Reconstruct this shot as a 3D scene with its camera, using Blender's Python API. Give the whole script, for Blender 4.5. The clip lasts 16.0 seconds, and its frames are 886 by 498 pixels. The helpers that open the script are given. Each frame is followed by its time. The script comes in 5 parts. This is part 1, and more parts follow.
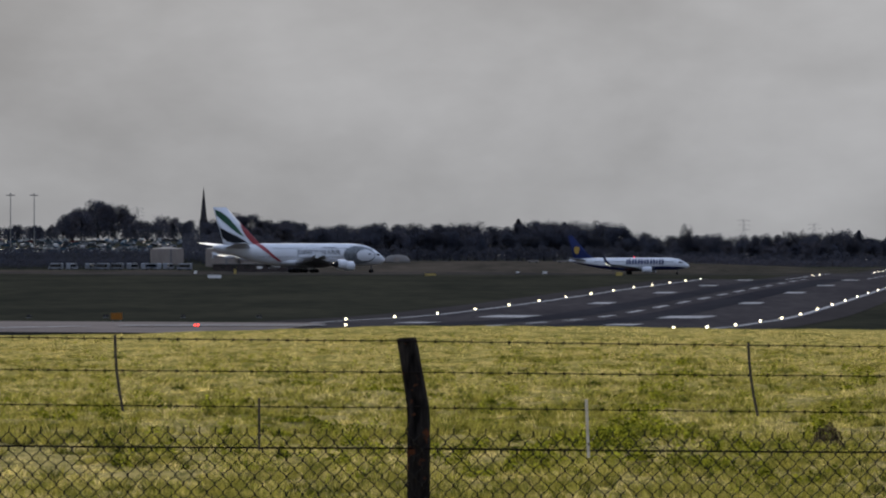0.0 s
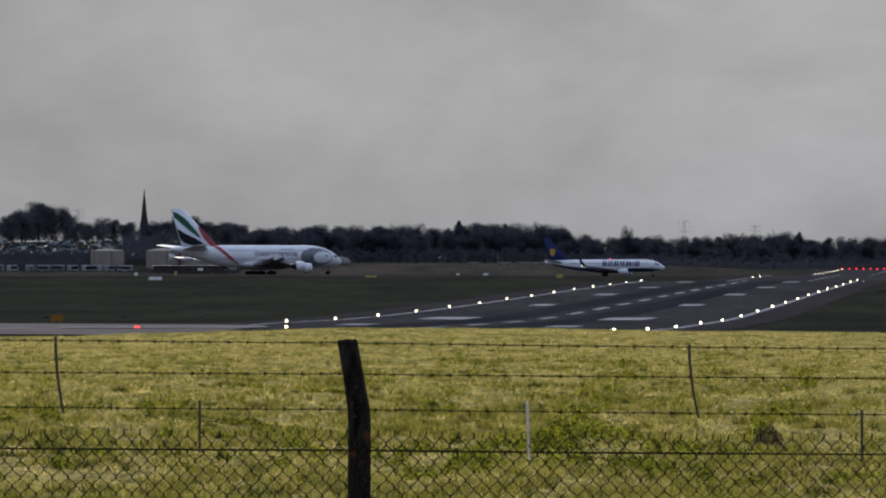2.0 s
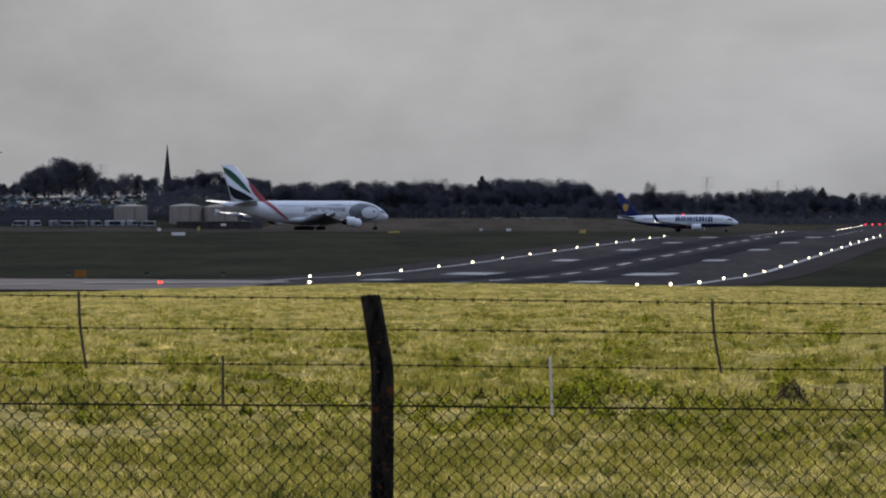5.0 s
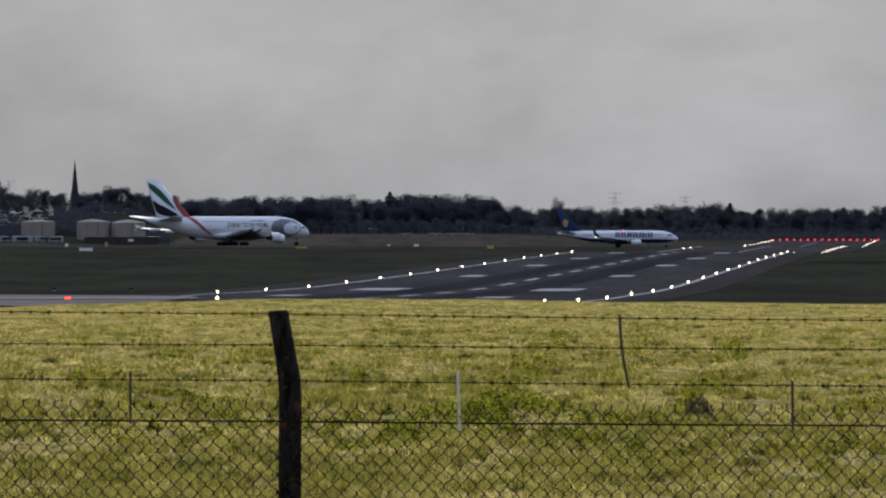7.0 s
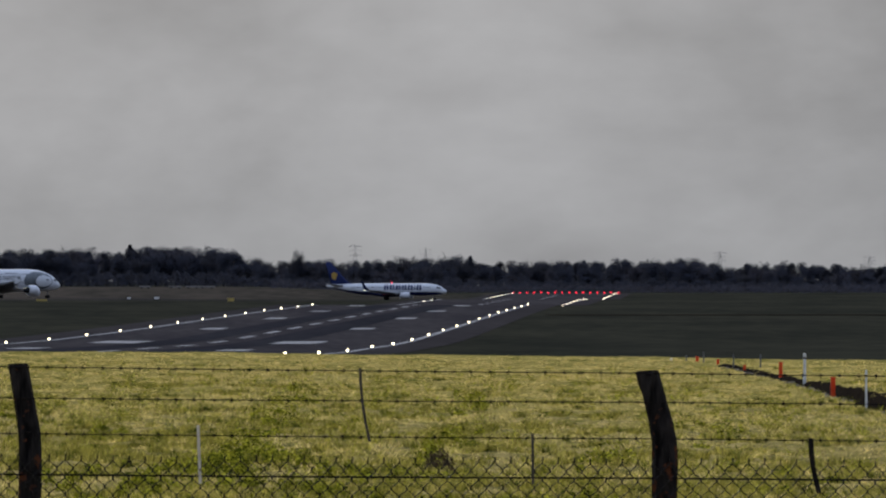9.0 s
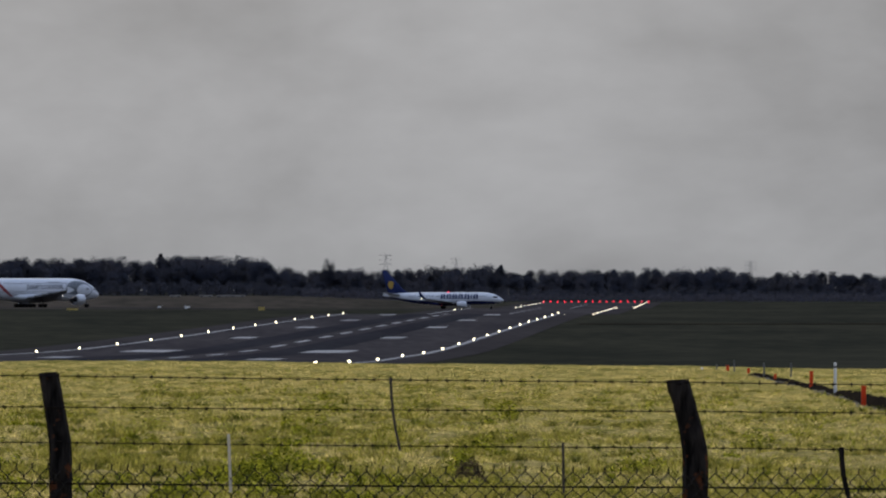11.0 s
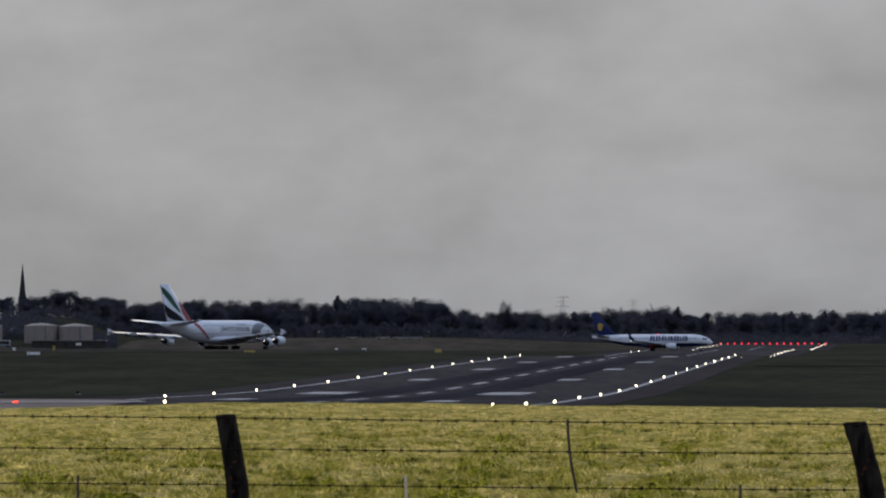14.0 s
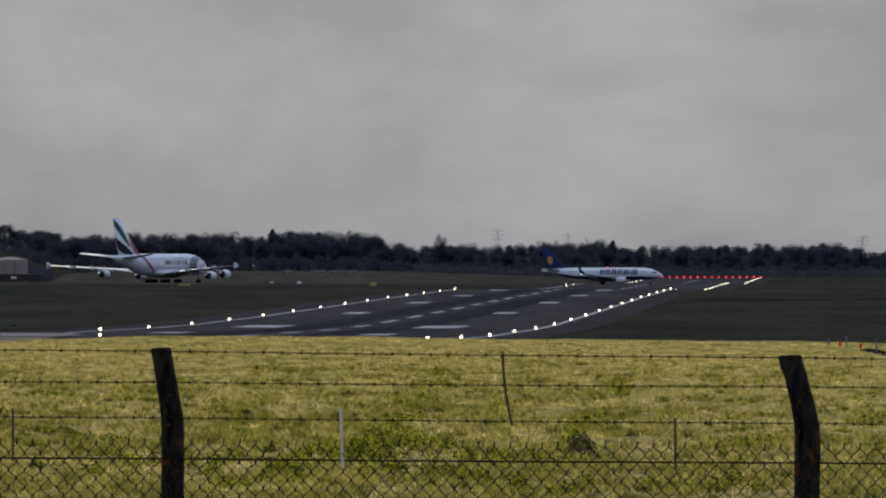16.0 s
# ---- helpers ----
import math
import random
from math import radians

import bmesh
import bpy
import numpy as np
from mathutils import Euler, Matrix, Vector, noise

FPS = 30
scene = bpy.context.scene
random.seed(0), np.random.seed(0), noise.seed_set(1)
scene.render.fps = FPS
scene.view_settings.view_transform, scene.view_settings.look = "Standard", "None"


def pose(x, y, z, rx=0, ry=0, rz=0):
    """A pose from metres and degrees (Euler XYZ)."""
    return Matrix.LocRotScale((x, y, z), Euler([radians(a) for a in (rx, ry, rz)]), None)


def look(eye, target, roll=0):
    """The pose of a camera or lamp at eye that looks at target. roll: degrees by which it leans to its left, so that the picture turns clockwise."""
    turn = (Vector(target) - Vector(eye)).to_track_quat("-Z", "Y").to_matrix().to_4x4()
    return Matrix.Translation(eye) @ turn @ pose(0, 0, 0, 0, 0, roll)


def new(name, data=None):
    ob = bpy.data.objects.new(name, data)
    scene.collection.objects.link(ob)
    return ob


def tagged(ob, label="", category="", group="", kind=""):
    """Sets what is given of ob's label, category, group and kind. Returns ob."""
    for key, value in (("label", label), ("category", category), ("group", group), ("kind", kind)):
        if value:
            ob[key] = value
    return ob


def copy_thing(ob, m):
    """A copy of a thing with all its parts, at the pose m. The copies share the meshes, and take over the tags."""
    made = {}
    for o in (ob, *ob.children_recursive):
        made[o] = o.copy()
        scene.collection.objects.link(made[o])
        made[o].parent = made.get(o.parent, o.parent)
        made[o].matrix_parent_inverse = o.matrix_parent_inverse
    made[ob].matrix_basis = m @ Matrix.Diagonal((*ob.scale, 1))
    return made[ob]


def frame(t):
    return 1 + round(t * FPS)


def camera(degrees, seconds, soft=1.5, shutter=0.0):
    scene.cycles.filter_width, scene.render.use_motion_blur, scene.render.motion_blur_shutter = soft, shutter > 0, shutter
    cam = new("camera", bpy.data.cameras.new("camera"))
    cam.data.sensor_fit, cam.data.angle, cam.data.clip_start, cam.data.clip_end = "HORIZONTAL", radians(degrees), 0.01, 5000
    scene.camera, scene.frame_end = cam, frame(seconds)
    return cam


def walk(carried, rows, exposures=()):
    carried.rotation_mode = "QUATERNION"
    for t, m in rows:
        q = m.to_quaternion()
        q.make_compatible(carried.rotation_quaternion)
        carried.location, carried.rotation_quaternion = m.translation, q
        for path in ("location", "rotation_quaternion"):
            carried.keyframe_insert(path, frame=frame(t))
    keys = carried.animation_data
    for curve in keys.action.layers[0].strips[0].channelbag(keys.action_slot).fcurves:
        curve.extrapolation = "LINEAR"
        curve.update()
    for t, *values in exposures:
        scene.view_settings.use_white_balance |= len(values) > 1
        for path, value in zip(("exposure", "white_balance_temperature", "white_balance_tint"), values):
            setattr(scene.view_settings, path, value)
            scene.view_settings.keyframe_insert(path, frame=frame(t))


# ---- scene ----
# Airfield seen through a long lens from a grassy rise behind a fence.
# y runs along the view, x to the right; the eye stands at (0, 0, EYE).
EYE = 8.0
FOCAL = 13000.0          # focal length in picture units (784 is half the width)
HOR = 403.0              # row of the horizon when the pan stands at zero

cam = camera(2 * math.degrees(math.atan(784 / FOCAL)), 16.0, soft=2.15)
# seconds, pan offset, tilt offset
PAN = [
    (0.0, 227.5, 48.0), (0.5, 171.0, 55.0), (1.0, 125.0, 61.3), (1.5, 122.0, 56.2), (2.0, 122.5, 51.3),
    (2.5, 129.7, 56.7), (3.0, 94.5, 58.2), (3.5, 98.0, -30.2), (4.0, 168.4, -25.6), (6.3, 107.0, -30.6),
    (6.5, 87.3, -23.0), (7.0, 0.0, 0.0), (7.5, -175.0, 38.3), (8.0, -405.0, 76.6), (8.5, -493.0, 108.7),
    (9.0, -459.4, 93.4), (11.5, -400.2, 111.2), (12.0, -392.6, 110.3), (12.5, -314.5, 111.8), (13.0, -75.0, 127.1),
    (13.5, -65.0, 157.2), (14.0, -92.4, 183.7), (14.5, -174.6, 154.1), (15.0, -220.5, 134.2), (15.5, -189.9, 106.7),
    (16.0, -207.3, 65.8),
]
walk(cam, [(t, pose(0, 0, EYE, 90 + math.degrees((HOR - 441 + oy) / FOCAL), 0, math.degrees(ox / FOCAL))) for t, ox, oy in PAN],
     exposures=[(0.0, -0.03), (2.5, -0.08), (3.5, -0.10), (4.2, 0.01), (6.5, 0.10), (7.5, 0.02), (8.5, -0.08), (9.0, -0.11), (11.5, -0.14), (12.5, -0.15), (14.0, -0.14), (16.0, -0.14)])

# ---- world and sun ----
SUN_AZ, SUN_EL = radians(-14), radians(25)   # azimuth clockwise from the view axis
world = bpy.data.worlds.new("sky")
scene.world = world
world.use_nodes = True
wt = world.node_tree
wt.nodes.clear()


def wn(kind, **props):
    n = wt.nodes.new(kind)
    for k, v in props.items():
        n.inputs[k].default_value = v
    return n


w_out = wn("ShaderNodeOutputWorld")
w_bg = wn("ShaderNodeBackground", Strength=1.0)
w_sky = wn("ShaderNodeTexSky")
w_sky.sky_type, w_sky.sun_disc = "NISHITA", False
w_sky.sun_elevation, w_sky.sun_rotation = SUN_EL, SUN_AZ
w_sky.air_density, w_sky.dust_density = 1.0, 4.0
w_tc = wn("ShaderNodeTexCoord")
w_sep = wn("ShaderNodeSeparateXYZ")
wt.links.new(w_tc.outputs["Generated"], w_sep.inputs[0])
# overcast: the deck brightens from the horizon to the zenith
w_grad = wn("ShaderNodeMapRange", **{"From Min": 0.0, "From Max": 1.0, "To Min": 0.374, "To Max": 0.95})
wt.links.new(w_sep.outputs[2], w_grad.inputs["Value"])
# broken, soft stratus: broad masses and finer streaks, flattened towards the horizon
w_map = wn("ShaderNodeMapping")
w_map.inputs["Scale"].default_value = (1.0, 1.0, 1.9)
wt.links.new(w_tc.outputs["Generated"], w_map.inputs[0])
w_n1 = wn("ShaderNodeTexNoise", Scale=17.0, Detail=5.0, Roughness=0.5, Distortion=0.3)
w_n2 = wn("ShaderNodeTexNoise", Scale=60.0, Detail=4.0, Roughness=0.55)
for n in (w_n1, w_n2):
    wt.links.new(w_map.outputs[0], n.inputs["Vector"])
w_add = wn("ShaderNodeMath")
w_add.operation = "MULTIPLY_ADD"
wt.links.new(w_n2.outputs[0], w_add.inputs[0])
w_add.inputs[1].default_value = 0.35
wt.links.new(w_n1.outputs[0], w_add.inputs[2])
w_ramp = wn("ShaderNodeMapRange", **{"From Min": 0.46, "From Max": 0.90, "To Min": 0.76, "To Max": 1.18})
wt.links.new(w_add.outputs[0], w_ramp.inputs["Value"])
w_mul = wn("ShaderNodeMath")
w_mul.operation = "MULTIPLY"
wt.links.new(w_grad.outputs[0], w_mul.inputs[0])
wt.links.new(w_ramp.outputs[0], w_mul.inputs[1])
w_tint = wn("ShaderNodeMix")
w_tint.data_type, w_tint.blend_type = "RGBA", "MULTIPLY"
w_tint.inputs[0].default_value = 1.0
wt.links.new(w_mul.outputs[0], w_tint.inputs[6])
w_blue = wn("ShaderNodeMix")          # greyer at the horizon, bluer overhead where the deck is thin
w_blue.data_type = "RGBA"
w_el = wn("ShaderNodeMapRange", **{"From Min": 0.04, "From Max": 0.35})
wt.links.new(w_sep.outputs[2], w_el.inputs["Value"])
wt.links.new(w_el.outputs[0], w_blue.inputs[0])
w_blue.inputs[6].default_value, w_blue.inputs[7].default_value = (0.975, 0.99, 1.03, 1), (0.78, 0.95, 1.36, 1)
wt.links.new(w_blue.outputs[2], w_tint.inputs[7])
w_scl = wn("ShaderNodeMix")
w_scl.data_type, w_scl.blend_type = "RGBA", "MULTIPLY"
w_scl.inputs[0].default_value = 1.0
wt.links.new(w_sky.outputs[0], w_scl.inputs[6])
w_scl.inputs[7].default_value = (0.06, 0.06, 0.06, 1)
w_mix = wn("ShaderNodeMix")
w_mix.data_type = "RGBA"
w_mix.inputs[0].default_value = 0.97      # cloud cover over the clear sky
wt.links.new(w_scl.outputs[2], w_mix.inputs[6])
wt.links.new(w_tint.outputs[2], w_mix.inputs[7])
wt.links.new(w_mix.outputs[2], w_bg.inputs[0])
wt.links.new(w_bg.outputs[0], w_out.inputs[0])

sun_data = bpy.data.lights.new("sun", "SUN")
sun_data.energy, sun_data.angle, sun_data.color = 4.15, radians(4), (1.0, 0.90, 0.72)
sun = new("sun", sun_data)
sun_dir = Vector((math.sin(SUN_AZ) * math.cos(SUN_EL), math.cos(SUN_AZ) * math.cos(SUN_EL), math.sin(SUN_EL)))
sun.matrix_basis = look(sun_dir * 200, (0, 0, 0))


# ---- materials ----
def mat(name, base, dark=None, scale=3.0, rough=0.6, metal=0.0, bump=0.0, fine=6.0, amount=0.5, glow=0.0, vary=0.0,
        stretch=(1, 1, 1), transmit=0.0, island=False, coat=0.0):
    """Two-scale mottled surface in object space; vary: brightness by object or island."""
    m = bpy.data.materials.new(name)
    m.use_nodes = True
    nt = m.node_tree
    b = nt.nodes["Principled BSDF"]
    b.inputs["Roughness"].default_value, b.inputs["Metallic"].default_value = rough, metal
    b.inputs["Coat Weight"].default_value = coat
    b.inputs["Specular IOR Level"].default_value = 0.5 if rough < 0.5 else 0.15 if rough < 0.78 else 0.0
    dark = dark or tuple(c * 0.7 for c in base)
    tc, mp = nt.nodes.new("ShaderNodeTexCoord"), nt.nodes.new("ShaderNodeMapping")
    mp.inputs["Scale"].default_value = stretch
    nt.links.new(tc.outputs["Object"], mp.inputs[0])
    noises = []
    for s, d in ((scale, 5.0), (scale * fine, 3.0)):
        n = nt.nodes.new("ShaderNodeTexNoise")
        n.inputs["Scale"].default_value, n.inputs["Detail"].default_value = s, d
        nt.links.new(mp.outputs[0], n.inputs["Vector"])
        noises.append(n)
    av = nt.nodes.new("ShaderNodeMix")
    av.inputs[0].default_value = 0.4
    nt.links.new(noises[0].outputs[0], av.inputs[2])
    nt.links.new(noises[1].outputs[0], av.inputs[3])
    rg = nt.nodes.new("ShaderNodeMapRange")
    rg.inputs["From Min"].default_value, rg.inputs["From Max"].default_value = 0.5 - amount / 3, 0.5 + amount / 3
    nt.links.new(av.outputs[0], rg.inputs["Value"])
    mx = nt.nodes.new("ShaderNodeMix")
    mx.data_type = "RGBA"
    mx.inputs[6].default_value, mx.inputs[7].default_value = (*dark, 1), (*base, 1)
    nt.links.new(rg.outputs[0], mx.inputs[0])
    col = mx.outputs[2]
    if vary:
        src = nt.nodes.new("ShaderNodeNewGeometry" if island else "ShaderNodeObjectInfo")
        r2 = nt.nodes.new("ShaderNodeMapRange")
        r2.inputs["To Min"].default_value, r2.inputs["To Max"].default_value = 1 - vary, 1 + vary
        nt.links.new(src.outputs["Random Per Island" if island else "Random"], r2.inputs["Value"])
        m2 = nt.nodes.new("ShaderNodeMix")
        m2.data_type, m2.blend_type = "RGBA", "MULTIPLY"
        m2.inputs[0].default_value = 1.0
        nt.links.new(col, m2.inputs[6])
        nt.links.new(r2.outputs[0], m2.inputs[7])
        col = m2.outputs[2]
    nt.links.new(col, b.inputs["Base Color"])
    if bump:
        bp = nt.nodes.new("ShaderNodeBump")
        bp.inputs["Strength"].default_value, bp.inputs["Distance"].default_value = bump, 0.05
        nt.links.new(av.outputs[0], bp.inputs["Height"])
        nt.links.new(bp.outputs[0], b.inputs["Normal"])
    if transmit:
        tr, ms = nt.nodes.new("ShaderNodeBsdfTranslucent"), nt.nodes.new("ShaderNodeMixShader")
        ms.inputs[0].default_value = transmit
        nt.links.new(col, tr.inputs[0])
        nt.links.new(b.outputs[0], ms.inputs[1])
        nt.links.new(tr.outputs[0], ms.inputs[2])
        nt.links.new(ms.outputs[0], nt.nodes["Material Output"].inputs[0])
    if glow:
        b.inputs["Emission Color"].default_value = (*base, 1)
        b.inputs["Emission Strength"].default_value = glow
    return m


def paint(name, base, rough=0.35):
    return mat(name, base, tuple(c * 0.86 for c in base), 0.35, rough, 0, 0, 9.0, 0.6)


M = {
    "blade": mat("grass_blade", (0.69, 0.55, 0.215), (0.265, 0.245, 0.055), 4.0, 0.85, 0, 0, 3.6, 0.26, vary=0.78, island=True, transmit=0.45, stretch=(1, 0.25, 1)),
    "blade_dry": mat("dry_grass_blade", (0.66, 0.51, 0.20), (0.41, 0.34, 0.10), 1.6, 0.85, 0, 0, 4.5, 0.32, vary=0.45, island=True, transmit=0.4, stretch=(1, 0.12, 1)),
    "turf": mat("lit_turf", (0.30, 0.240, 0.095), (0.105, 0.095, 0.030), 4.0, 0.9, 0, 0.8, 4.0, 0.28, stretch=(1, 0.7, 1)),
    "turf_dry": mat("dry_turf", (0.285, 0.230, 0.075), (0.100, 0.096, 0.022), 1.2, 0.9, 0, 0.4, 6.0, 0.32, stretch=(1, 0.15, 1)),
    "weed": mat("weed_leaf", (0.34, 0.33, 0.030), (0.036, 0.048, 0.006), 9.0, 0.85, 0, 0, 3.0, 0.22, vary=0.75, island=True, transmit=0.26),
    # cloud shade over the airfield is put into these two dark grass colours
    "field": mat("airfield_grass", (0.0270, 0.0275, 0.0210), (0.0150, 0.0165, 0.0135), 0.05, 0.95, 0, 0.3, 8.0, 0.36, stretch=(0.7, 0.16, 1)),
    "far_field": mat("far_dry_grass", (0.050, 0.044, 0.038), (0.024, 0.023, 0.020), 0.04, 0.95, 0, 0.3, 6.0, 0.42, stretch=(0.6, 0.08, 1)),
    "van": mat("van_paint", (0.20, 0.215, 0.235), None, 0.4, 0.4, vary=0.35),
    "asphalt": mat("asphalt", (0.041, 0.039, 0.042), (0.024, 0.023, 0.027), 0.06, 0.85, 0, 0.1, 9.0, 0.4, stretch=(1, 0.07, 1)),
    "concrete": mat("apron_concrete", (0.150, 0.133, 0.127), (0.090, 0.080, 0.078), 0.05, 0.85, 0, 0.1, 12.0, 0.4),
    "line": mat("runway_paint", (0.30, 0.31, 0.33), (0.12, 0.125, 0.135), 0.25, 0.8, 0, 0, 5.0, 0.4),
    "white": paint("white_gloss", (0.60, 0.62, 0.65), 0.35),
    "belly": paint("grey_belly", (0.55, 0.57, 0.60), 0.4),
    "wing_grey": paint("wing_grey", (0.30, 0.31, 0.33), 0.45),
    "navy": paint("navy_paint", (0.010, 0.018, 0.075), 0.55),
    "red": paint("flag_red", (0.26, 0.018, 0.028), 0.35),
    "green": paint("flag_green", (0.008, 0.075, 0.04), 0.35),
    "black": paint("flag_black", (0.006, 0.007, 0.010), 0.55),
    "graphic": mat("livery_grey", (0.17, 0.19, 0.205), (0.055, 0.065, 0.075), 0.55, 0.35, 0, 0, 3.0, 0.3),
    "yellow": paint("emblem_yellow", (0.40, 0.26, 0.06), 0.55),
    "glass": mat("dark_glass", (0.012, 0.014, 0.018), None, 1.0, 0.1),
    "tyre": mat("tyre_rubber", (0.016, 0.016, 0.017), None, 2.0, 0.85),
    "engine_dark": mat("engine_inside", (0.02, 0.02, 0.023), None, 1.0, 0.5, 0.4),
    "post": mat("weathered_post", (0.034, 0.029, 0.027), (0.005, 0.005, 0.005), 9.0, 0.95, 0, 0.8, 4.0, 0.35, stretch=(1, 1, 0.22)),
    "wire": mat("rusty_wire", (0.022, 0.018, 0.016), (0.008, 0.007, 0.007), 15.0, 0.8, 0.0, 0, 4.0, 0.4),
    "link": mat("worn_galvanised_wire", (0.024, 0.020, 0.017), (0.008, 0.007, 0.006), 9.0, 0.7, 0.0, 0, 4.0, 0.35),
    "stake": mat("grey_stake", (0.08, 0.07, 0.065), (0.035, 0.03, 0.028), 14.0, 0.8, 0.0, 0.3),
    "pale_stake": mat("pale_stake", (0.66, 0.60, 0.50), (0.38, 0.34, 0.28), 14.0, 0.8, 0, 0.3),
    "lamp_white": mat("runway_lamp", (1.0, 0.86, 0.55), None, 1.0, 0.5, glow=7.0),
    "lamp_red": mat("runway_end_lamp", (1.0, 0.02, 0.05), None, 1.0, 0.5, glow=2.2),
    "lamp_hot": mat("stop_lamp", (1.0, 0.045, 0.025), None, 1.0, 0.5, glow=4.0),
    "orange": mat("orange_plastic", (0.78, 0.065, 0.012), (0.55, 0.045, 0.010), 8.0, 0.5),
    "post_white": mat("white_plastic", (0.78, 0.77, 0.74), (0.55, 0.54, 0.5), 6.0, 0.5),
    # dark soil, with the shade of the ditch bank put into its colour
    "soil": mat("ditch_soil", (0.018, 0.0145, 0.011), (0.007, 0.006, 0.005), 1.5, 0.95, 0, 0.6),
    "stone": mat("ditch_stone", (0.26, 0.225, 0.185), (0.11, 0.095, 0.08), 5.0, 0.9, 0, 0.4, vary=0.3),
    "bark": mat("bark", (0.025, 0.023, 0.023), (0.014, 0.013, 0.013), 1.2, 0.95, 0, 0.4),
    # distance haze is put into the lifted, bluish base of both tree materials
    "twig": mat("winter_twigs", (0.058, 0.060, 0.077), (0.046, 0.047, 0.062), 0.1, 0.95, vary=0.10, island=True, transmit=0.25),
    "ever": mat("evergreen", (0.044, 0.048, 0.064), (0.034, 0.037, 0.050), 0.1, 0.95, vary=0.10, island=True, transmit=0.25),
    "tank": mat("tank_cream", (0.27, 0.235, 0.205), (0.20, 0.17, 0.15), 0.3, 0.85, 0, 0, 5.0, 0.5, stretch=(1, 1, 0.3)),
    "tank_roof": mat("tank_roof", (0.24, 0.225, 0.21), None, 0.3, 0.85),
    "steel": mat("galvanised_steel", (0.16, 0.165, 0.17), None, 0.6, 0.6, 0.3),
    "spire": mat("church_stone", (0.045, 0.042, 0.045), (0.03, 0.028, 0.03), 0.2, 0.9),
    "roof": mat("roof_tile", (0.06, 0.05, 0.047), None, 0.4, 0.9),
    "sign": mat("yellow_sign", (0.45, 0.34, 0.10), None, 1.0, 0.6),
    "sign_orange": mat("orange_board", (0.30, 0.12, 0.02), None, 1.0, 0.6),
}
# lichen and rust on the old posts
_nt = M["post"].node_tree
_b = _nt.nodes["Principled BSDF"]
_src = _b.inputs["Base Color"].links[0].from_socket
_n = _nt.nodes.new("ShaderNodeTexNoise")
_n.inputs["Scale"].default_value, _n.inputs["Detail"].default_value = 14.0, 3.0
_tc = _nt.nodes.new("ShaderNodeTexCoord")
_nt.links.new(_tc.outputs["Object"], _n.inputs["Vector"])
_r = _nt.nodes.new("ShaderNodeMapRange")
_r.inputs["From Min"].default_value, _r.inputs["From Max"].default_value = 0.60, 0.68
_nt.links.new(_n.outputs[0], _r.inputs["Value"])
_m = _nt.nodes.new("ShaderNodeMix")
_m.data_type = "RGBA"
_m.inputs[7].default_value = (0.095, 0.036, 0.018, 1)
_nt.links.new(_r.outputs[0], _m.inputs[0])
_nt.links.new(_src, _m.inputs[6])
_nt.links.new(_m.outputs[2], _b.inputs["Base Color"])
CAR_PAINT = [mat("car_paint", c, None, 0.6, 0.5, 0.0, vary=0.2) for c in
             ((0.20, 0.22, 0.24), (0.11, 0.135, 0.16), (0.02, 0.024, 0.032), (0.02, 0.055, 0.09), (0.30, 0.31, 0.33), (0.07, 0.015, 0.015), (0.04, 0.06, 0.075))]


# ---- mesh helpers ----
def mesh_from(name, verts, faces, material, smooth=False):
    me = bpy.data.meshes.new(name)
    me.from_pydata([tuple(v) for v in verts], [], [tuple(f) for f in faces])
    me.materials.append(material)
    me.validate()
    if smooth:
        me.polygons.foreach_set("use_smooth", [True] * len(me.polygons))
    me.update()
    return me


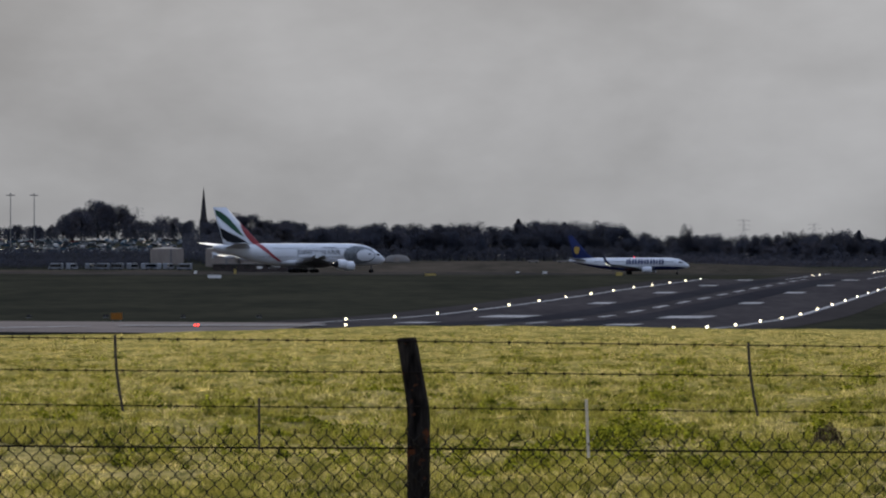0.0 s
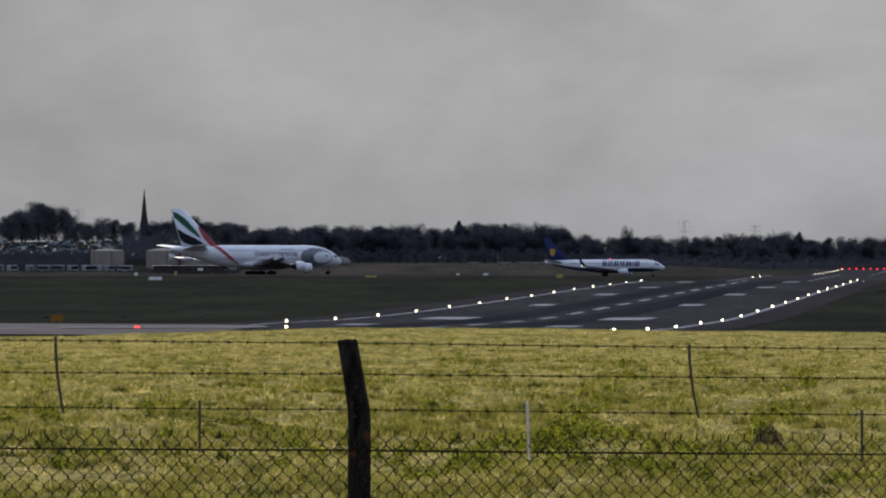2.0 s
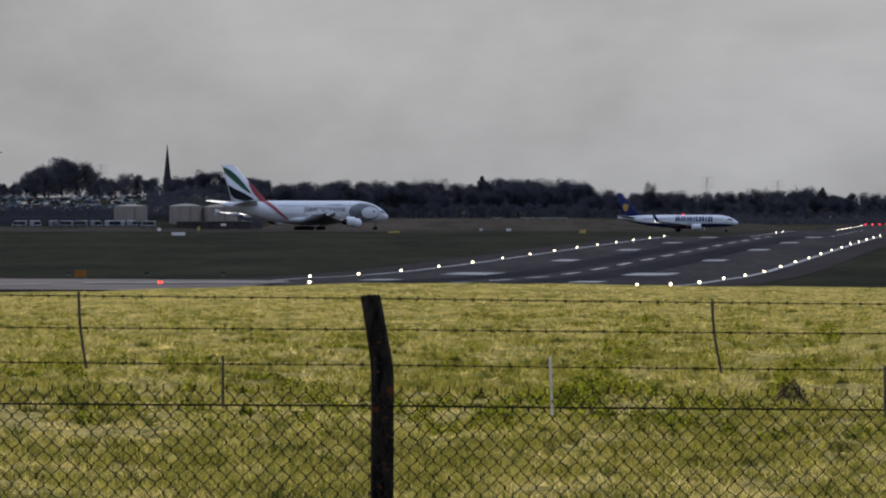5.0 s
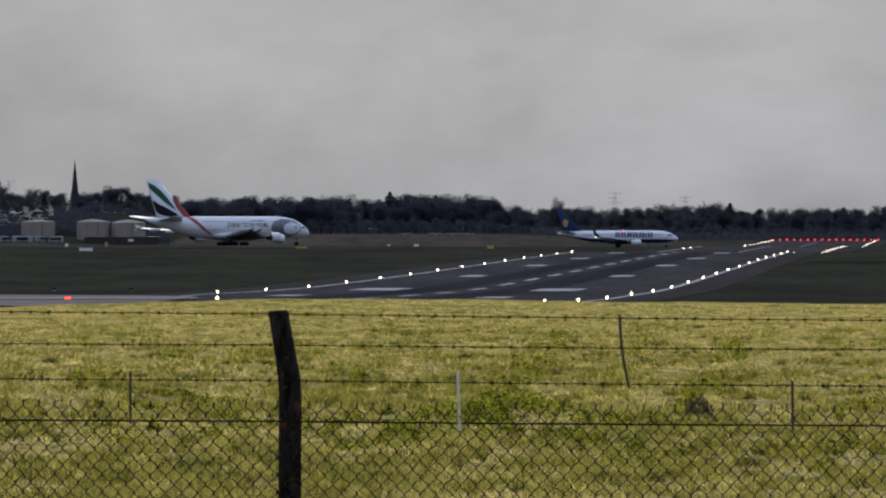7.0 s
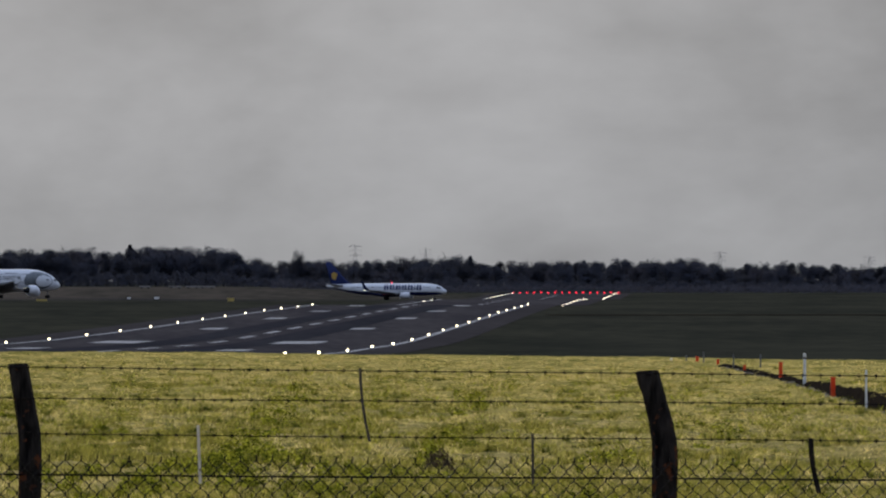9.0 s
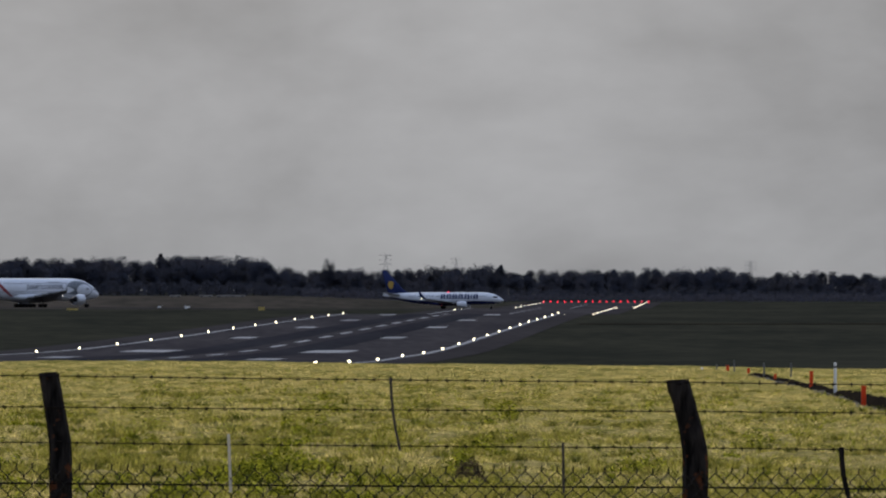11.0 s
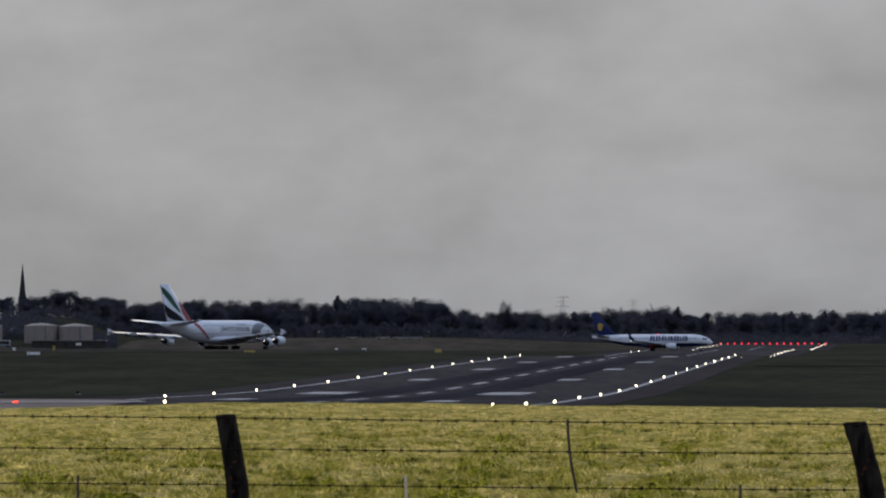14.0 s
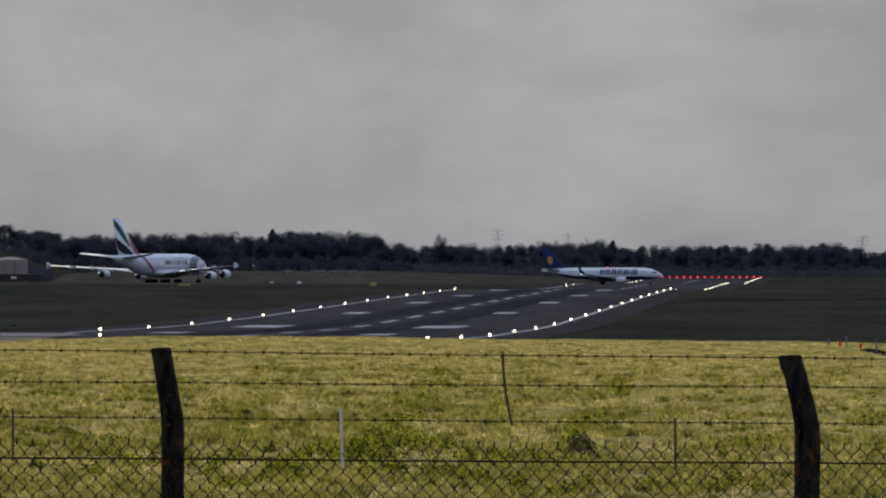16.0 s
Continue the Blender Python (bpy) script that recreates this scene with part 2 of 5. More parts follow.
class Geo:
    """A growing list of vertices and faces."""

    def __init__(self):
        self.v, self.f = [], []

    def add(self, verts, faces):
        n = len(self.v)
        self.v += [tuple(p) for p in verts]
        self.f += [tuple(i + n for i in f) for f in faces]
        return self

    def box(self, c, s, m=None, taper=1.0):
        x, y, z = (k / 2 for k in s)
        pts = [(sx * x * (taper if sz > 0 else 1), sy * y * (taper if sz > 0 else 1), sz * z) for sz in (-1, 1) for sx, sy in ((-1, -1), (1, -1), (1, 1), (-1, 1))]
        pts = [Vector(p) if m is None else m @ Vector(p) for p in pts]
        return self.add([p + Vector(c) for p in pts], [(3, 2, 1, 0), (4, 5, 6, 7), (0, 1, 5, 4), (1, 2, 6, 5), (2, 3, 7, 6), (3, 0, 4, 7)])

    def rod(self, a, b, r0, r1=None, n=6, caps=True):
        a, b, r1 = Vector(a), Vector(b), r0 if r1 is None else r1
        d = (b - a).normalized()
        u = d.orthogonal().normalized()
        w = d.cross(u)
        ring = [(math.cos(i * 2 * math.pi / n), math.sin(i * 2 * math.pi / n)) for i in range(n)]
        verts = [a + (u * c + w * s) * r0 for c, s in ring] + [b + (u * c + w * s) * r1 for c, s in ring]
        faces = [(i, (i + 1) % n, n + (i + 1) % n, n + i) for i in range(n)]
        if caps:
            faces += [tuple(range(n))[::-1], tuple(range(n, 2 * n))]
        return self.add(verts, faces)

    def loft(self, rings, close=True):
        n = len(rings[0])
        verts = [p for r in rings for p in r]
        faces = [(k * n + i, k * n + (i + 1) % n, (k + 1) * n + (i + 1) % n, (k + 1) * n + i) for k in range(len(rings) - 1) for i in range(n)]
        if close:
            faces += [tuple(range(n))[::-1], tuple(range((len(rings) - 1) * n, len(rings) * n))]
        return self.add(verts, faces)

    def ball(self, c, r, n=8, m=5):
        c = Vector(c)
        rings = [[c + Vector((r * math.sin(math.pi * (j + .5) / m) * math.cos(2 * math.pi * i / n), r * math.sin(math.pi * (j + .5) / m) * math.sin(2 * math.pi * i / n),
                              -r * math.cos(math.pi * (j + .5) / m))) for i in range(n)] for j in range(m)]
        return self.loft(rings)

    def mesh(self, name, material, smooth=False):
        return mesh_from(name, self.v, self.f, material, smooth)


def part(name, geo, material, parent, label="", smooth=False):
    ob = new(name, geo.mesh(name, material, smooth) if isinstance(geo, Geo) else geo)
    ob.parent = parent
    if label:
        ob["label"] = label
    return ob


def thing(name, m, label, category, group="", kind=""):
    ob = new(name)
    ob.matrix_basis = m
    return tagged(ob, label, category, group, kind)


def solo(name, geo, material, label, category, group="", kind="", smooth=False, m=None):
    ob = new(name, geo.mesh(name, material, smooth) if isinstance(geo, Geo) else geo)
    if m is not None:
        ob.matrix_basis = m
    return tagged(ob, label, category, group, kind)


def smoothstep(a, b, x):
    t = np.clip((np.asarray(x, float) - a) / (b - a), 0, 1)
    return t * t * (3 - 2 * t)


# ---- the lie of the land ----
PROFILE_Y = [400, 600, 683, 760, 855, 923, 983, 1060, 1163, 1403, 1643, 1750, 1900, 2130, 2290, 2452, 2600, 2760, 2888, 3120, 3350, 3600, 5200]
PROFILE_Z = [-6.0, -6.75, -7.05, -7.45, -7.88, -8.12, -8.13, -7.9, -7.48, -6.4, -5.55, -6.5, -7.6, -7.05, -6.65, -6.35, -7.7, -8.2, -7.7, -7.0, -6.25, -5.8, -3.2]
CREST_X = [-60, -18, -14.4, -9.4, -6.8, -1.5, 3.8, 9.8, 13.7, 22, 60]
CREST_Z = [-3.36, -2.66, -2.60, -2.44, -2.36, -2.33, -2.41, -2.47, -2.50, -2.63, -3.26]
DITCH_Y, DITCH_X = [90, 100, 125, 151, 178, 204, 225], [10.1, 10.6, 11.95, 13.3, 14.55, 15.45, 16.0]


def ditch_off(x, y):
    """Distance to the right of the ditch's line."""
    return np.asarray(x) - np.interp(y, DITCH_Y, DITCH_X)


# low turf hummocks with a steep near face: x, y, half width, height
HUMMOCKS = [(0.85, 71, .50, .08), (1.55, 70.6, .40, .07), (-.26, 74, .18, .09), (-.76, 57.6, .16, .07), (-1.05, 100, .26, .08), (.73, 91, .18, .09), (.45, 80, .22, .09), (2.75, 78, .2, .07),
            (-2.6, 112, .5, .06), (-3.1, 88, .3, .06), (-1.9, 66, .3, .05), (3.6, 96, .3, .06), (5.2, 84, .4, .07), (6.6, 77, .35, .07), (-4.3, 122, .5, .06)]


def hummock(x, y):
    z = np.zeros(np.broadcast(x, y).shape)
    for cx, cy, w, h in HUMMOCKS:
        u = y - cy - 0.25 * np.sin(3 * (x - cx))
        near = (np.abs(u) < 1.2) & (np.abs(x - cx) < 2.5 * w)
        if np.any(near):
            z = z + near * h * np.exp(-((x - cx) / w) ** 2) * smoothstep(-0.28, 0, u) * (1 - smoothstep(0, 1.1, u))
    return z


def land(x, y):
    """Height of the ground, in metres; works on arrays."""
    x, y = np.asarray(x, float), np.asarray(y, float)
    crest = np.interp(x, CREST_X, CREST_Z)
    k = smoothstep(35, 230, y)
    rise = (-2.05 - 0.012 * x * (1 - k)) * (1 - k) + crest * k + 0.03 * np.sin(x * 0.9 + y * 0.13) * np.sin(y * 0.21 + 1)
    rise = rise + (1 - 0.75 * smoothstep(110, 215, y)) * (0.028 * np.sin(x * 7.3 + 2.1 * np.sin(y * 2.3)) * np.sin(y * 5.1 + 1.9 * np.sin(x * 3.7)) + 0.036 * (np.sin(x * 2.9 + 1.7 * np.sin(y * 0.83)) * np.sin(y * 1.31 + 1.3 * np.sin(x * 1.1)) + 0.6 * np.sin(x * 1.3 - y * 0.7) * np.sin(y * 0.55 + x * 0.4)))
    rise = rise + hummock(x, y)
    off = ditch_off(x, y)
    rise = rise + (0.13 * (1 - smoothstep(140, 190, y)) * smoothstep(0.48, 0.64, off) * (1 - smoothstep(1.2, 3.0, off)) - (0.15 - 0.07 * smoothstep(150, 200, y)) * smoothstep(0.0, 0.12, off) * (1 - smoothstep(0.48, 0.64, off))) * smoothstep(85, 105, y)
    field = np.interp(y, PROFILE_Y, PROFILE_Z)
    field = field + 1.3 * (1 - smoothstep(-40, 60, x)) * smoothstep(2480, 2640, y) * (1 - smoothstep(2800, 3000, y))
    # the runway's near end falls to its right; the far grass climbs to the wood
    field = field - smoothstep(-20, 12, x) * np.interp(y, [640, 683, 743, 803, 863, 923, 1100], [0, 0.02, 0.20, 0.26, 0.12, 0.08, 0])
    field = field + 0.14 * (1 - smoothstep(-28, 2, x)) * np.interp(y, [790, 850, 1050, 1250], [0, 1, 1, 0])
    field = field + 2.7 * smoothstep(-150, -100, x) * (1 - smoothstep(20, 125, x)) * smoothstep(3060, 3310, y)
    left = 1 - smoothstep(-165, -115, x)
    field = field + left * (1.2 * smoothstep(2890, 2960, y) + 2.3 * smoothstep(2968, 2990, y) + 3.8 * smoothstep(3010, 3050, y) + 5.6 * smoothstep(3050, 3260, y))
    drop = smoothstep(232, 420, y)
    return EYE + rise * (1 - drop) + field * drop


def lz(x, y):
    return float(land(x, y))


def at(p, q, d):
    """The place at distance d that shows at (p, q) when the pan stands at zero."""
    return ((p - 784) / FOCAL * d, d, EYE - (q - HOR) / FOCAL * d)


def sheet(name, xs, ys, material, lift=0.0, **tags):
    X, Y = np.meshgrid(xs, ys)
    Z = land(X, Y) + lift
    n, m = len(xs), len(ys)
    verts = np.stack([X.ravel(), Y.ravel(), Z.ravel()], 1)
    i = np.arange(n * m).reshape(m, n)
    faces = np.stack([i[:-1, :-1].ravel(), i[:-1, 1:].ravel(), i[1:, 1:].ravel(), i[1:, :-1].ravel()], 1)
    me = bpy.data.meshes.new(name)
    me.from_pydata(verts.tolist(), [], faces.tolist())
    me.materials.append(material)
    me.polygons.foreach_set("use_smooth", [True] * len(me.polygons))
    me.update()
    return tagged(new(name, me), **tags)


# ---- ground: one sheet to the horizon ----
def build_ground():
    xs = np.concatenate([[-3200, -1800, -1000, -700], np.arange(-500, -60, 12), np.arange(-60, -24, 3), np.arange(-22, -9, 0.3), np.arange(-9, 9.3, 0.17), np.arange(9.3, 17.6, 0.11), np.arange(17.8, 30, 0.3), np.arange(30, 66, 3), np.arange(66, 520, 14), [700, 1000, 1800, 3200]])
    ys = np.concatenate([[-600, -200, -60, 0, 20], np.arange(30, 45, 0.6), np.arange(45, 110, 0.25), np.arange(110, 245, 0.6), np.arange(245, 420, 7), np.arange(420, 2860, 14), np.arange(2860, 3300, 6), np.arange(3300, 4990, 60), [4990]])
    ob = sheet("ground", xs, ys, M["turf"], label="open airfield ground of rough grass to the horizon", category="ground", kind="structure")
    me = ob.data
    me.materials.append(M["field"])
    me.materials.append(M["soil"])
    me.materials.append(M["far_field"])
    me.materials.append(M["turf_dry"])
    rnd = random.Random(3)
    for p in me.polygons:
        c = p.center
        # beyond the rise the grass is coloured as if under cloud
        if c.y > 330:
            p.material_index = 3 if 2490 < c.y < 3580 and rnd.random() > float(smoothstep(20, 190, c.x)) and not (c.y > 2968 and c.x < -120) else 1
        elif 95 < c.y < 226 and 0.0 < float(ditch_off(c.x, c.y)) < 0.66:
            p.material_index = 2
        elif rnd.random() < float(smoothstep(80, 150, c.y)):
            p.material_index = 4
    return ob


build_ground()

# ---- runway: x = SLOPE * y - k ----
SLOPE = 0.07046
K_LEFT, K_RIGHT, K_MID = 86.5, 38.66, 63.6


def strip(name, k0, k1, y0, y1, material, lift, nk=2, step=12.0, **tags):
    ks, ys = np.linspace(k0, k1, nk), np.linspace(y0, y1, max(2, int((y1 - y0) / step) + 1))
    Kk, Y = np.meshgrid(ks, ys)
    X = SLOPE * Y - Kk
    Z = land(X, Y) + lift
    n = nk
    verts = np.stack([X.ravel(), Y.ravel(), Z.ravel()], 1)
    i = np.arange(len(verts)).reshape(len(ys), n)
    faces = np.stack([i[:-1, :-1].ravel(), i[:-1, 1:].ravel(), i[1:, 1:].ravel(), i[1:, :-1].ravel()], 1)
    me = bpy.data.meshes.new(name)
    me.from_pydata(verts.tolist(), [], faces.tolist())
    me.materials.append(material)
    me.update()
    ob = new(name, me)
    return tagged(ob, **tags) if tags else ob


runway = strip("runway", 94.5, 32.0, 640, 3440, M["asphalt"], 0.04, 6, label="dark worn asphalt runway with white markings", category="runway", kind="structure")
# patched and rubber-darkened lanes
M["rubber"] = mat("rubbered_asphalt", (0.026, 0.027, 0.032), (0.014, 0.014, 0.018), 0.05, 0.9, 0, 0, 10.0, 0.6, stretch=(1, 0.12, 1))
M["shoulder"] = mat("shoulder_asphalt", (0.036, 0.034, 0.036), (0.022, 0.021, 0.023), 0.05, 0.85, 0, 0, 10.0, 0.6, stretch=(1, 0.12, 1))
for k0, k1 in ((72.5, 66.5), (60.5, 54.0)):
    strip("rubber_lane", k0, k1, 700, 1900, M["rubber"], 0.055, 2).parent = runway
for k0, k1 in ((94.4, 87.6), (37.8, 32.1)):
    strip("shoulder", k0, k1, 641, 3439, M["shoulder"], 0.055, 2).parent = runway
for k in (K_LEFT, K_RIGHT):
    strip("edge_line", k + 0.45, k - 0.45, 660, 3420, M["line"], 0.07).parent = runway
for i in range(42):
    strip("centre_line_dash", K_MID + 0.55, K_MID - 0.55, 710 + 61 * i, 740 + 61 * i, M["line"], 0.08).parent = runway
for y0, y1, w in ((815, 838, 3.4), (940, 976, 6.0), (1128, 1151, 3.4), (1296, 1319, 3.4), (1448, 1471, 3.4), (1600, 1623, 3.4)):
    for k in (75.6, 52.4):
        strip("touchdown_bar", k + w / 2, k - w / 2, y0, y1, M["line"], 0.08).parent = runway

# taxiways and the pale apron beside the near end
def slab(name, x0, x1, y0, y1, material, lift, label, nx=12, skew=0.0):
    xs, ys = np.linspace(x0, x1, nx), np.linspace(y0, y1, max(3, int((y1 - y0) / 6)))
    X, Y = np.meshgrid(xs, ys)
    Y = Y + skew * (X - x0)
    Z = land(X, Y) + lift
    i = np.arange(X.size).reshape(X.shape)
    faces = np.stack([i[:-1, :-1].ravel(), i[:-1, 1:].ravel(), i[1:, 1:].ravel(), i[1:, :-1].ravel()], 1)
    me = bpy.data.meshes.new(name)
    me.from_pydata(np.stack([X.ravel(), Y.ravel(), Z.ravel()], 1).tolist(), [], faces.tolist())
    me.materials.append(material)
    me.update()
    return tagged(new(name, me), label, "taxiway", kind="structure")


slab("apron", -140, -27.0, 720, 899, M["concrete"], 0.11, "pale concrete turning apron beside the runway", 30, -0.8)
slab("taxiway", -170, SLOPE * 2390 - 92, 2372, 2404, M["asphalt"], 0.05, "asphalt taxiway leading to the runway", 16)
slab("taxiway", -420, 10, 2712, 2800, M["shoulder"], 0.06, "wide asphalt taxiway along the far grass", 30)
slab("apron_line", -45.5, -25, 732, 746, M["line"], 0.24, "worn white painted strip on the apron", 12, 0.4)
slab("apron_line", -54, -47.5, 676, 688, M["line"], 0.24, "worn white painted strip on the apron", 12, 6.5)

slab("drainage_ditch", 68, 330, 1366, 1382, M["soil"], 0.05, "dark overgrown drainage ditch across the grass", 30)


# ---- runway lights ----
def make_light(name, lamp, r, label, glowname):
    root = thing(name, pose(0, 0, 0), label, "runway light")
    part("stem", Geo().rod((0, 0, 0), (0, 0, 0.12), 0.05, n=6).rod((0, 0, 0), (0, 0, 0.05), 0.14, n=8), M["steel"], root)
    part("lamp", Geo().ball((0, 0, 0.10 + r * 0.8), r), lamp, root, glowname, smooth=True)
    return root


edge = make_light("runway_edge_light", M["lamp_white"], 0.14, "glowing white runway edge light on a short stem", "glowing white lens")
edge["group"] = "runway edge lights"
# no lamps stand on the left edge where the taxiways join
spots = [(K_LEFT, 855 + 60 * n) for n in range(43) if n < 14 or n in (24, 25) or n > 34] + [(K_RIGHT, 683 + 60 * n) for n in range(46)] + [(75.4, 745)]
for i, (k, y) in enumerate(spots):
    x = SLOPE * y - k
    m = pose(x, y, lz(x, y) + 0.04)
    if i == 0:
        edge.matrix_basis = m
    else:
        copy_thing(edge, m)
red = make_light("runway_end_light", M["lamp_red"], 0.36, "glowing red runway end light on a short stem", "glowing red lens")
red["group"] = "runway end lights"
for i in range(16):
    k = K_LEFT + 0.5 - (K_LEFT - K_RIGHT + 1) * i / 15
    x, y = SLOPE * 3405 - k, 3405
    m = pose(x, y, lz(x, y) + 0.06)
    if i == 0:
        red.matrix_basis = m
    else:
        copy_thing(red, m)


def twin_light(name, x, y, lamp, r, label, glass):
    """Two lamps side by side on one low frame."""
    root = thing(name, pose(x, y, lz(x, y) + 0.04), label, "airfield light", "twin airfield lights")
    part("base", Geo().box((0, 0, 0.04), (0.62, 0.16, 0.08)).rod((0, 0, -0.1), (0, 0, 0.06), 0.06, n=8), M["steel"], root)
    for sx in (-0.16, 0.16):
        part("lamp", Geo().ball((sx, 0, 0.08 + r), r), lamp, root, glass, smooth=True)
        part("hood", Geo().box((sx, 0.05, 0.10 + 2 * r), (2.2 * r, 2.4 * r, 0.03)), M["tyre"], root)
    return root


twin_light("stop_light", (120 - 784) / FOCAL * 742, 742, M["lamp_hot"], 0.12, "glowing red pair of stop lights at the apron's edge", "glowing red lens")
for p in (-177, -41, 96, 231):
    twin_light("guard_light", (p - 784) / FOCAL * 920, 920, M["glass"], 0.15, "unlit dark pair of guard lights in the grass", "dark unlit lens")


# ---- fence on the rise, 35 m from the eye ----
FD = 35.0
PX = FD / FOCAL


def fx(p):
    return (p - 784) * PX


def fz(q):
    return EYE - (q - HOR) * PX


def fence_post(p_top, q_top, seed, label, stout=1.0, knob=0.0, tilt=1.0):
    """Old timber post that leans, kinks and goes down plumb."""
    rnd = random.Random(seed)
    base = lz(fx(p_top + 20), FD)
    root = thing("fence_post", pose(fx(p_top + 20), FD, base), label, "fence post", "fence posts")
    path = [(0, 37), (4, 39), (22, 39.5), (40, 40), (84, 42), (122, 44), (150, 44), (260, 44), (520, 45)]
    lean = [0, 0.6, 4, 7.5, 15, 20, 21.5, 21, 20]
    lean = [v * tilt for v in lean]
    rings = []
    for (dq, w), dx in zip(path, lean):
        z = fz(q_top + dq) - base if dq < 500 else -0.25
        cx = fx(p_top + dx) - fx(p_top + 20)
        r = w / 2 * PX * stout
        ring = []
        for i in range(14):
            a = 2 * math.pi * i / 14
            k = (1 / max(abs(math.cos(a)), abs(math.sin(a)))) ** 0.55 * (0.93 + 0.1 * rnd.random())
            ring.append((cx + r * k * math.cos(a) * 0.94 * (1 + (knob if dq < 30 and math.cos(a) < 0 else 0)), r * k * math.sin(a), z + (0.005 * math.cos(a + 1) if dq == 0 else 0)))
        rings.append(ring[:])
    part("timber", Geo().loft(rings[::-1]), M["post"], root)
    for q in (q_top + 6, q_top + 60, q_top + 120, q_top + 190):
        z = fz(q) - base
        dx = np.interp(q - q_top, [a for a, b in path], lean)
        cx = fx(p_top + dx) - fx(p_top + 20)
        part("staple", Geo().rod((cx - 0.012, -0.058, z), (cx + 0.012, -0.058, z), 0.004, n=5), M["wire"], root)
    return root


POSTS = [(-625, 540, 1.0, 0.0), (492, 551, 1.0, 0.0), (1606, 564, 1.10, 0.14), (2726, 580, 1.0, 0.0)]
for i, (p, q, stout, knob) in enumerate(POSTS):
    fence_post(p, q, i, "stout weathered timber fence post with rusty stains, leaning at the top" if knob else "dark weathered timber fence post, leaning at the top", stout, knob, 1.45 if knob else 1.0)


def wire_z(q0, q1, p):
    """A line wire's height, falling gently to the right, with sag between posts."""
    u = ((p - 492) % 1117) / 1117
    return fz(q0 + (q1 - q0) * p / 1568) - 0.003 * 4 * u * (1 - u)


P0, P1 = -640, 2740
LINES = [(550.5, 567, True), (607, 618.5, True), (669, 683, True), (742, 753, False)]
for q0, q1, barbed in LINES:
    ps = np.arange(P0, P1, 14.0)
    rings = []
    for j, p in enumerate(ps):
        c = Vector((fx(p), FD - 0.055, wire_z(q0, q1, p)))
        r = 0.0023 if barbed else 0.0042
        rings.append([c + Vector((0, r * math.cos(a), r * math.sin(a))) for a in (0, 1.57, 3.14, 4.71)])
    root = thing("barbed_wire" if barbed else "line_wire", pose(0, 0, 0), "rusty barbed wire strung between the fence posts" if barbed else "rusty straining wire along the top of the mesh", "wire", "fence wires")
    part("strand", Geo().loft(rings), M["wire"], root)
    if barbed:
        rnd = random.Random(int(q0))
        g = Geo()
        for p in np.arange(P0 + 10, P1, 32.6):
            p += rnd.uniform(-2, 2)
            c = Vector((fx(p), FD - 0.055, wire_z(q0, q1, p)))
            g.rod(c - Vector((0.010, 0, 0)), c + Vector((0.010, 0, 0)), 0.0040, n=5)
            for _ in range(2):
                a = rnd.uniform(0.6, 2.4)
                d = Vector((0.35 * rnd.uniform(-1, 1), math.cos(a), math.sin(a))).normalized() * 0.012
                g.rod(c - d, c + d, 0.0018, n=4)
        tagged(part("barbing", g, M["wire"], root), kind="stuff")

# chain-link mesh: zigzag wires that hook into each other
PITCH, HSTEP = 28.1 * PX, 15.2 * PX
LEVELS = 31
mesh_root = thing("chain_link_fence", pose(0, FD, 0), "rusty chain-link mesh hung on timber posts", "fence")


def zigzag(phase, prong):
    g = Geo()
    r = 0.0037
    pts = []
    for k in range(LEVELS + 1):
        side = (k + phase) % 2
        for dz in ((0.0045, -0.0045) if k else (0.0,)):
            pts.append(Vector(((0.5 if side else -0.5) * PITCH / 2 * 1.06, 0.004 * (1 if side else -1), -k * HSTEP + dz)))
    if prong:
        pts = [pts[0] + Vector((0.002, 0, 0.026))] + pts
    rings = [[c + Vector((r * math.cos(a), r * math.sin(a), 0)) * 1.25 for a in (0.78, 2.36, 3.93, 5.5)] for c in pts]
    return g.loft(rings[::-1])


Z_A, Z_B = zigzag(0, False).mesh("zigzag_a", M["link"]), zigzag(1, True).mesh("zigzag_b", M["link"])
n_wires = int((P1 - P0) * PX / (PITCH / 2))
rnd = random.Random(4)
for i in range(n_wires):
    p = P0 + i * 28.1 / 2
    ob = new("mesh_wire", Z_A if i % 2 else Z_B)
    ob.parent = mesh_root
    ob.location = (fx(p), -0.070, fz(716.8 + 0.0066 * p) - 0.004 * math.sin(i * 0.21) + rnd.uniform(-0.0015, 0.0015))
    ob.rotation_euler = (0, rnd.uniform(-0.004, 0.004), 0)


def dropper(p0, q0, p1, q1, w, material, label, flat=False):
    root_m = pose(fx(p1), FD - 0.07, fz(q1))
    g = Geo()
    dx, dz = fx(p0) - fx(p1), fz(q0) - fz(q1)
    n = 5
    rings = []
    for i in range(n):
        u = i / (n - 1)
        bow = 0.01 * math.sin(u * math.pi) * (-1 if abs(dx) > 0.02 else 0)
        c = Vector((dx * u + bow, 0, -0.02 + (dz + 0.04) * u))
        hw, hd = w / 2, (0.004 if flat else w / 2)
        rings.append([c + Vector((sx * hw, sy * hd, 0)) for sx, sy in ((-1, -1), (1, -1), (1, 1), (-1, 1))])
    g.loft(rings)
    ob = solo("fence_dropper", g, material, label, "fence stake", "fence droppers", m=root_m)
    return ob


